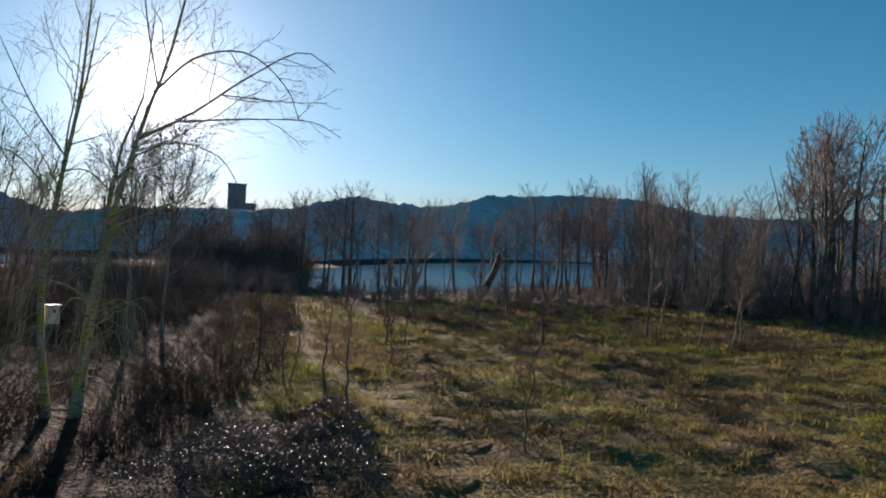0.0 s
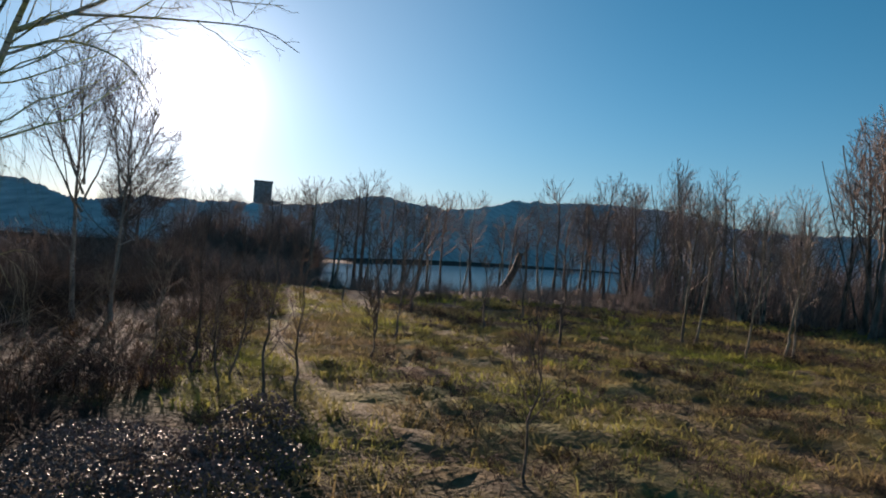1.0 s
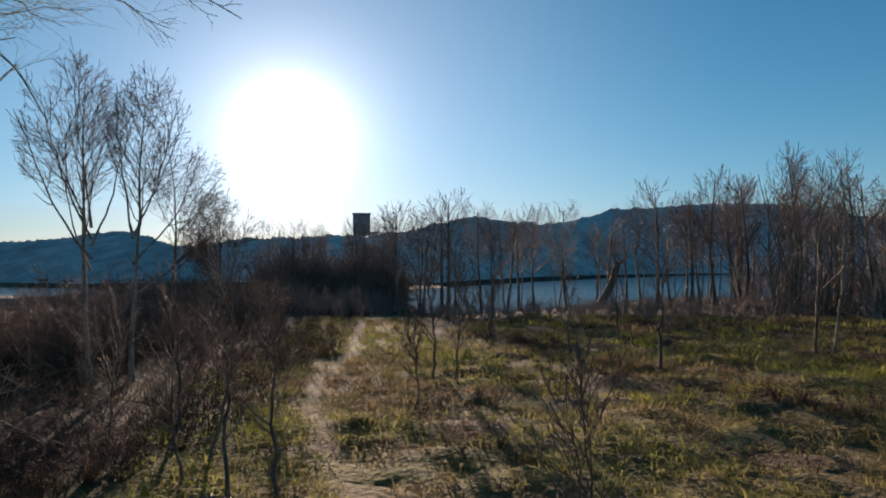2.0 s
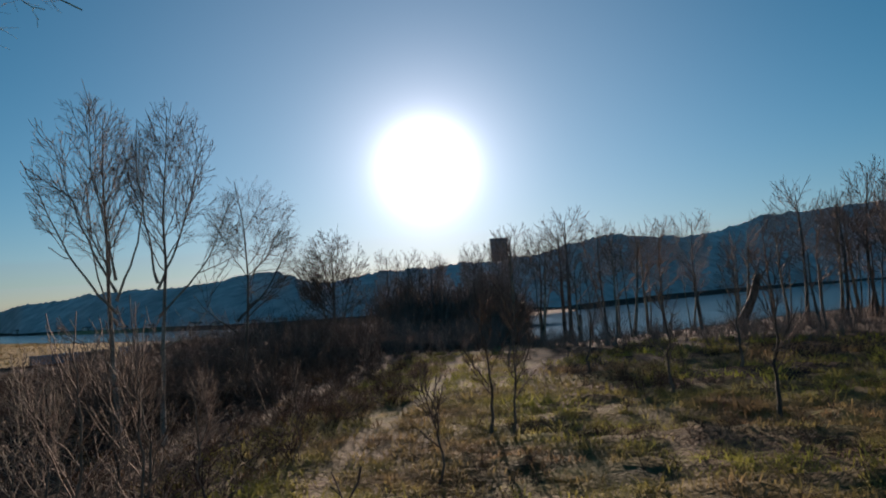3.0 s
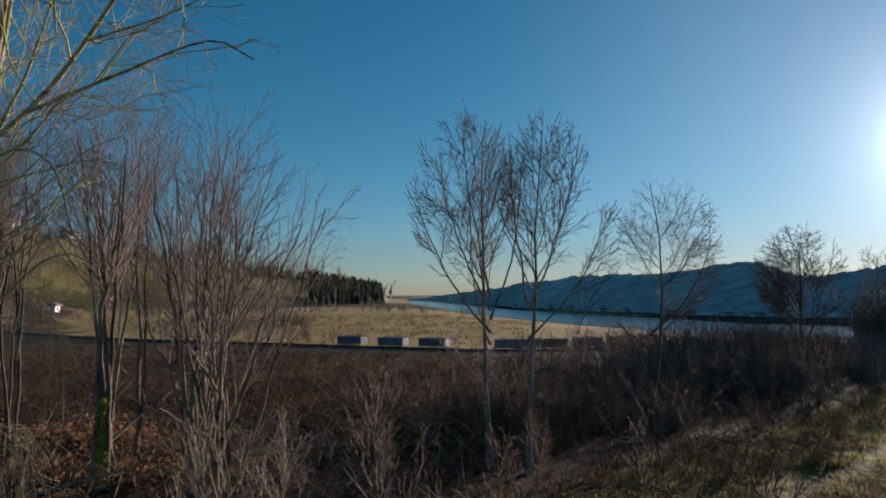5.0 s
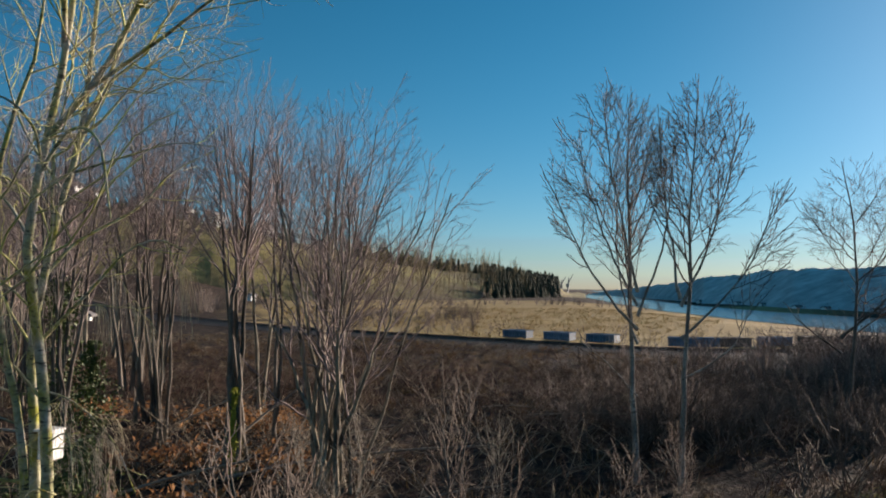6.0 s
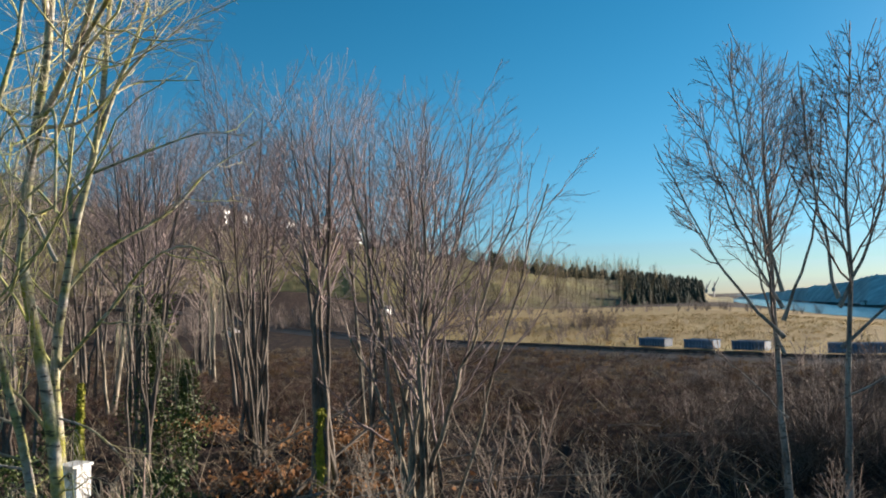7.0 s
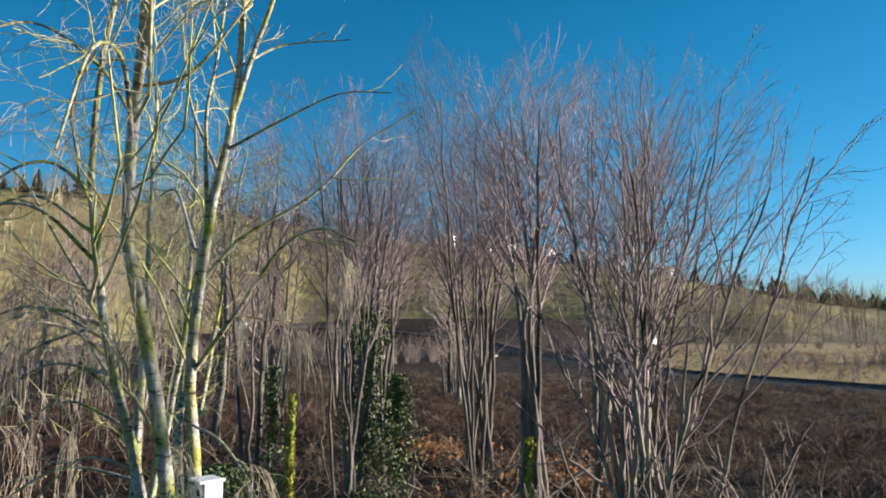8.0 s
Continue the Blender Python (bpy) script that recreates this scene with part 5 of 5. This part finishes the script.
def railway():
    root = tagged(new("railway_track"), "rusty railway track on a dark ballast bank", "railway", kind="structure")
    part("ballast", mesh_np("ballast", *sweep(RAIL, [(-4.2, -0.1), (-2.2, 0.24), (-1.3, 0.28), (1.3, 0.28), (2.2, 0.24), (4.2, -0.1)], 0.1), BALLAST), root)
    for o in (-0.72, 0.72):
        part("rail", mesh_np("rail", *sweep(RAIL, [(o - 0.07, 0.31), (o - 0.02, 0.33), (o - 0.04, 0.46), (o + 0.04, 0.46), (o + 0.02, 0.33), (o + 0.07, 0.31)], 0.1), RUST), root)
    T = np.gradient(RAIL, axis=0)
    sleeper = bevelled("sleeper", (2.5, 0.24, 0.16), TIMBER, 0.02)
    fine = spline(RAIL[::2], 0.7)
    D = np.gradient(fine, axis=0)
    count = 0
    for (x, y), (dx, dy) in zip(fine, D):
        if -92 < x < -52 and y < 84 and count < 290:
            part("sleeper", sleeper, root, at=pose(x, y, 0.34, 0, 0, math.degrees(math.atan2(dy, dx)) + 90))
            count += 1


railway()


def container(m, colour, paint, made={}):
    if colour in made:
        return copy_thing(made[colour], m)
    root = tagged(new("freight_container"), f"low {colour} steel freight container behind the railway bank", "container", "containers by the railway")
    L, W, H = 3.0, 1.4, 0.78
    part("body", bevelled("body", (L, W, H), paint, 0.02, (0, 0, H / 2)), root)
    rib = bevelled("rib", (0.07, 0.06, H * 0.9), paint, 0.01)
    for i in range(9):
        for s in (-1, 1):
            part("rib", rib, root, at=pose(-L / 2 + 0.2 + i * (L - 0.4) / 8, s * (W / 2 + 0.025), H / 2))
    for s in (-1, 1):
        part("top_rail", bevelled("top_rail", (L + 0.06, 0.09, 0.1), paint, 0.015, (0, s * W / 2, H)), root)
    root.matrix_world = m
    made[colour] = root
    return root


along = spline([p for p in RAIL[::3] if 33 < p[1] < 82], 0.5)
step_t = np.gradient(along, axis=0)
for i in range(0, len(along) - 8, 10):
    (x, y), (dx, dy) = along[i], step_t[i]
    k = math.hypot(dx, dy)
    nx, ny = -dy / k, dx / k
    if nx > 0:
        nx, ny = -nx, -ny
    if i // 10 == 6:
        continue
    container(pose(x + nx * 9.0, y + ny * 9.0, 0.1, 0, 0, math.degrees(math.atan2(dy, dx))), *(("blue", BLUE) if y < 60 or i % 20 == 0 and y < 74 else ("brown", BROWN)))
stuff("field_straw", "pale golden straw grass in the field", "straw grass",
      scatter(TUFTS, spots_in(rng, 1800, -190, -66, 20, 110, lambda x, y: (x < np.interp(y, RAIL[::-1, 1], RAIL[::-1, 0]) - 8) & (np.degrees(np.arctan2(-x, y - 18)) > 57), 1.6, 3.2), 6), STRAW)


# ---- hillside woods, conifers and houses ----
def far_tree_shape(seed, h):
    g = np.random.RandomState(seed)
    P, R = stem_line(g, (0, 0, -0.5), (g.normal() * 0.4, g.normal() * 0.4, h), 0.14, 0.03, n=5)
    limbs = kids(g, P[None], R[None], 8, 0.3, 1, 34, lambda s, L: 0.42 * L * (1.15 - 0.7 * s), 0.1, 2, 0.6, 0.4, 0.05)
    tw = kids(g, *limbs, 2, 0.25, 1, 38, lambda s, L: 0.45 * L, 0.05, 2, 0.6, 0.5, 0.04)
    return join([tubes(P[None], R[None], 3), tubes(*limbs, 3), tubes(*tw, 3)])


def conifer_shape(seed, h):
    g = np.random.RandomState(seed)
    vs, fs = [], []
    for k in range(7):
        z, r = h * (0.12 + 0.125 * k), h * 0.36 * (1 - k / 8.2) * g.uniform(0.8, 1.2)
        n, b = 9, len(vs)
        vs.append((0, 0, z + h * 0.2))
        for i in range(n):
            q = r * g.uniform(0.6, 1.15)
            vs.append((q * math.cos(i * 2 * math.pi / n), q * math.sin(i * 2 * math.pi / n), z + h * g.uniform(-0.05, 0.02)))
        fs += [(b, b + 1 + i, b + 1 + (i + 1) % n) for i in range(n)]
    return np.array(vs), np.array(fs)


rng = np.random.RandomState(5)
wood, fir = [], []
for i in range(1150):
    a, q = (rng.uniform(72, 150) if i % 3 else rng.uniform(74, 98)), rng.uniform(0.0, 1.0) ** 0.8
    if (95 < a < 103 and 0.1 < q < 0.6 and rng.rand() < 0.8) or (89 < a < 109 and q > 0.72 and rng.rand() < 0.9):
        continue
    x, y, z = near_at(a, q)
    wood.append((x, y, z - 0.3, rng.uniform(0.6, 1.15) * (0.75 if a > 84 else 1.15)))
for i in range(1000):
    a = 69.6 + 5.4 * rng.rand() ** 1.2 if i < 700 else rng.uniform(74, 85) if i < 900 else rng.uniform(85, 140)
    x, y, z = near_at(a, rng.uniform(0.05, 1.0) if i < 700 else rng.uniform(0.7, 1.0))
    fir.append((x, y, z - 0.5, (0.26 + 0.26 * rng.rand()) if i < 900 else 0.25 + 0.25 * rng.rand()))
for i in range(420):
    x, y, z = near_at(rng.uniform(71, 86), rng.uniform(0.0, 1.0))
    wood.append((x, y, z - 0.3, rng.uniform(0.4, 0.65)))
for i in range(2000):
    x, y, z = near_at(rng.uniform(84, 150), rng.uniform(0.0, 1.0))
    if wobble(x, y, 70, 81) > -0.35:
        wood.append((x, y, z - 0.3, rng.uniform(0.3, 0.65)))
stuff("field_bush", "dark leafless bushes standing in the straw field", "bushes",
      scatter(SHRUBS, np.array([(-128 + rng.normal() * 3.0, 52 + rng.normal() * 2.0, -0.1, rng.uniform(0.9, 1.7)) for i in range(26)]), 71), TWIG)
stuff("hillside_woods", "bare olive brown woods on the hillside", "woods", scatter([far_tree_shape(150 + i, 11) for i in range(5)], np.array(wood), 7), mat("hill_wood", (0.13, 0.10, 0.06), (0.27, 0.215, 0.115), 0.03, fine=0.5, bump=0, world_space=True))
stuff("hillside_conifers", "dark conifers along the hill's crest", "conifers", scatter([conifer_shape(160 + i, 16) for i in range(4)], np.array(fir), 8), CONIFER)
# low growth at the foot of the hill and round the field
edge_shrubs = [(x, y, on_land(x, y), z) for x, y, z in zip(rng.uniform(-150, -80, 130), rng.uniform(26, 48, 130), rng.uniform(0.5, 1.1, 130)) if line_distance(np.array([x]), np.array([y]), RAIL)[0] > 6 and y > 34 + 0.55 * (x + 77)]
for i in range(280):
    a, d = rng.uniform(62, 150), rng.uniform(0, 1)
    r0 = np.interp(a, [62, 75, 84, 95, 110, 150], [240, 235, 215, 150, 110, 80])
    x, y = -math.sin(radians(a)) * r0 * (1 + 0.12 * d), 22 + math.cos(radians(a)) * r0 * (1 + 0.12 * d)
    edge_shrubs.append((x, y, float(land(x, y)) - 0.1, rng.uniform(1.0, 2.2)))
stuff("field_hedge", "brown hedge growth round the straw field", "hedge", scatter(SHRUBS, np.array(edge_shrubs), 9), FAR_TWIG)


def gabled(w, d, h, rise):
    """Walls' box and a pitched roof with eaves."""
    e = 0.5
    rv = np.array([(-w / 2 - e, -d / 2 - e, h - 0.2), (w / 2 + e, -d / 2 - e, h - 0.2), (w / 2 + e, d / 2 + e, h - 0.2), (-w / 2 - e, d / 2 + e, h - 0.2), (-w / 2 - e, 0, h + rise), (w / 2 + e, 0, h + rise)])
    rv = np.vstack([rv, rv + [0, 0, 0.3]])
    rf = np.array([(0, 1, 5, 4), (2, 3, 4, 5), (6, 10, 11, 7), (8, 11, 10, 9), (0, 6, 7, 1), (2, 8, 9, 3), (1, 7, 11, 5), (5, 11, 8, 2), (3, 9, 10, 4), (4, 10, 6, 0)])
    wv, wf = box(w, d, h)
    gv = np.array([(-w / 2, -d / 2, h), (-w / 2, d / 2, h), (-w / 2, 0, h + rise), (w / 2, -d / 2, h), (w / 2, d / 2, h), (w / 2, 0, h + rise)])
    return join([(wv, wf), (gv, np.array([(0, 2, 1, 1), (3, 4, 5, 5)]))]), (rv, rf)


def house(m, w, d, h, rise, label, group, cols=4, rows=2, wall=PLASTER):
    root = tagged(new("house"), label, "house", group)
    walls, roof = gabled(w, d, h, rise)
    part("wall", mesh_np("wall", walls[0], walls[1][:6], wall, False), root)
    gv = walls[0][8:]
    part("gable", mesh_np("gable", gv[:3], np.array([(0, 2, 1)]), wall, False), root)
    part("gable", mesh_np("gable", gv[3:], np.array([(0, 1, 2)]), wall, False), root)
    part("roof", mesh_np("roof", *roof, ROOFING, False), root, "grey pitched roof")
    if cols:
        pane = bevelled("window", (w / cols * 0.5, 0.12, h / rows * 0.5), PANE, 0.02)
    for r in range(rows):
        for c in range(cols):
            for s in (-1, 1):
                part("window", pane, root, "dark window", pose(-w / 2 + w * (c + 0.5) / cols, s * (d / 2 + 0.02), h * (r + 0.52) / rows))
    root.matrix_world = m
    return root


for a, q, w, h in ((104.6, 0.95, 10, 4.8), (103.2, 0.97, 7, 4.2), (100.2, 0.96, 8, 4.0), (97.4, 0.96, 7, 4.0), (95.2, 0.95, 7, 3.6), (91.5, 0.95, 7, 3.2), (107.2, 0.95, 7, 4.0)):
    x, y, z = near_at(a, q)
    house(pose(x, y, z - 0.6, 0, 0, a + 52), w, 6, h * 1.45, 1.9, "white house with a grey roof on the hill's crest", "hilltop houses", wall=WHITE)
for a, q, w, h in ((122.4, 0.12, 3.0, 2.0), (116.2, 0.06, 1.6, 2.0), (113.0, 0.1, 1.9, 1.8)):
    x, y, z = near_at(a, q)
    house(pose(x, y, z - 0.5, 0, 0, -15), w, 2.2, h + 0.5, 0.5, "small white shed on the lower slope of the hill", "white sheds", 0, 0, WHITE)
for a, d, w, h in ((93.0, 215, 4.0, 1.6), (104.9, 118, 0.8, 0.7)):
    x, y = -5.6 - math.sin(radians(a)) * d, 23.5 + math.cos(radians(a)) * d
    house(pose(x, y, on_land(x, y, -0.3), 0, 0, -15), w, 1.2, h + 0.4, 0.3, "small white shed at the foot of the hill", "white sheds", 0, 0, WHITE)
# buildings and houses on the far bank
rng = np.random.RandomState(8)
for a, w, h in ((5.3, 6, 3.6), (9.1, 10, 2.6), (7.6, 7, 2.6), (53.9, 7, 3), (46.7, 8, 3), (45.2, 6, 2.6), (42.7, 7, 2.6), (40.7, 8, 3), (49.8, 6, 2.6), (55.6, 6, 3), (51.6, 7, 2.6), (58.2, 8, 3)):
    x, y, z = far_at(a, 0.05)
    house(pose(x, y, -1.3, 0, 0, a + rng.uniform(25, 65)) @ Matrix.Scale(0.42, 4), w, 5, h, 1.2, "pale waterside building below the hills", "far bank buildings", 3, 1, WHITE)


# ---- tower, masts and posts ----
TOWER = (24.43, 1000.0, 1.45)


def tower():
    root = tagged(new("tower"), "dark square concrete tower rising behind the trees", "tower")
    a, d, grow_by = TOWER
    part("shaft", bevelled("shaft", (15.5, 15.5, 52), CONCRETE, 0.5, (0, 0, 24)), root)
    part("annex", bevelled("annex", (12, 12, 36), CONCRETE, 0.4, (10.5, 0, 16)), root)
    part("parapet", bevelled("parapet", (16.4, 16.4, 1.4), CONCRETE, 0.2, (0, 0, 49.8)), root)
    root.matrix_world = pose(-math.sin(radians(a)) * d, math.cos(radians(a)) * d, -0.5, 0, 0, a) @ Matrix.Scale(grow_by, 4)


tower()


def pole_frame():
    root = tagged(new("power_pole"), "wooden two-legged power pole on the far bank", "power pole")
    a, d = 33.35, 337.0
    for s in (-1, 1):
        P, R = stem_line(np.random.RandomState(2), (s * 2.4, 0, -1), (s * 2.4, 0, 11.2), 0.3, 0.2, wander=0.0)
        part("pole", mesh_np("pole", *tubes(P[None], R[None], 8), TIMBER), root)
    part("crossarm", bevelled("crossarm", (7.0, 0.3, 0.35), TIMBER, 0.05, (0, 0, 9.6)), root)
    root.matrix_world = pose(-math.sin(radians(a)) * d, 12 + math.cos(radians(a)) * d, -0.8, 0, 0, a)


pole_frame()


def crane(a, d, h):
    root = tagged(new("harbour_crane"), "slim harbour crane far down the river", "crane", "harbour cranes")
    P, R = stem_line(np.random.RandomState(1), (0, 0, 0), (1.5, 0, h), 1.1, 0.6, wander=0.0)
    part("mast", mesh_np("mast", *tubes(P[None], R[None], 4), STEEL), root)
    P, R = stem_line(np.random.RandomState(1), (0, 0, h * 0.55), (h * 0.35, 0, h * 1.25), 0.8, 0.4, wander=0.0)
    part("jib", mesh_np("jib", *tubes(P[None], R[None], 4), STEEL), root)
    part("cab", bevelled("cab", (4, 4, 5), STEEL, 0.3, (0, 0, h * 0.5)), root)
    root.matrix_world = pose(-math.sin(radians(a)) * d, 12 + math.cos(radians(a)) * d, -1, 0, 0, a)


crane(68.9, 1050, 18)
crane(68.4, 1050, 21)


def post(x, y, h, lean):
    P, R = stem_line(np.random.RandomState(3), (0, 0, -1), (lean, 0, h), 0.16, 0.13, wander=0.03)
    ob = new("mooring_post", mesh_np("mooring_post", *tubes(P[None], R[None], 8), TIMBER))
    ob.matrix_world = pose(x, y, -1.5)
    return tagged(ob, "weathered timber post standing in the shallows", "post", "mooring posts")


post(-28.6, 100.5, 2.3, 0.2)
post(-27.2, 101.5, 1.2, -0.1)
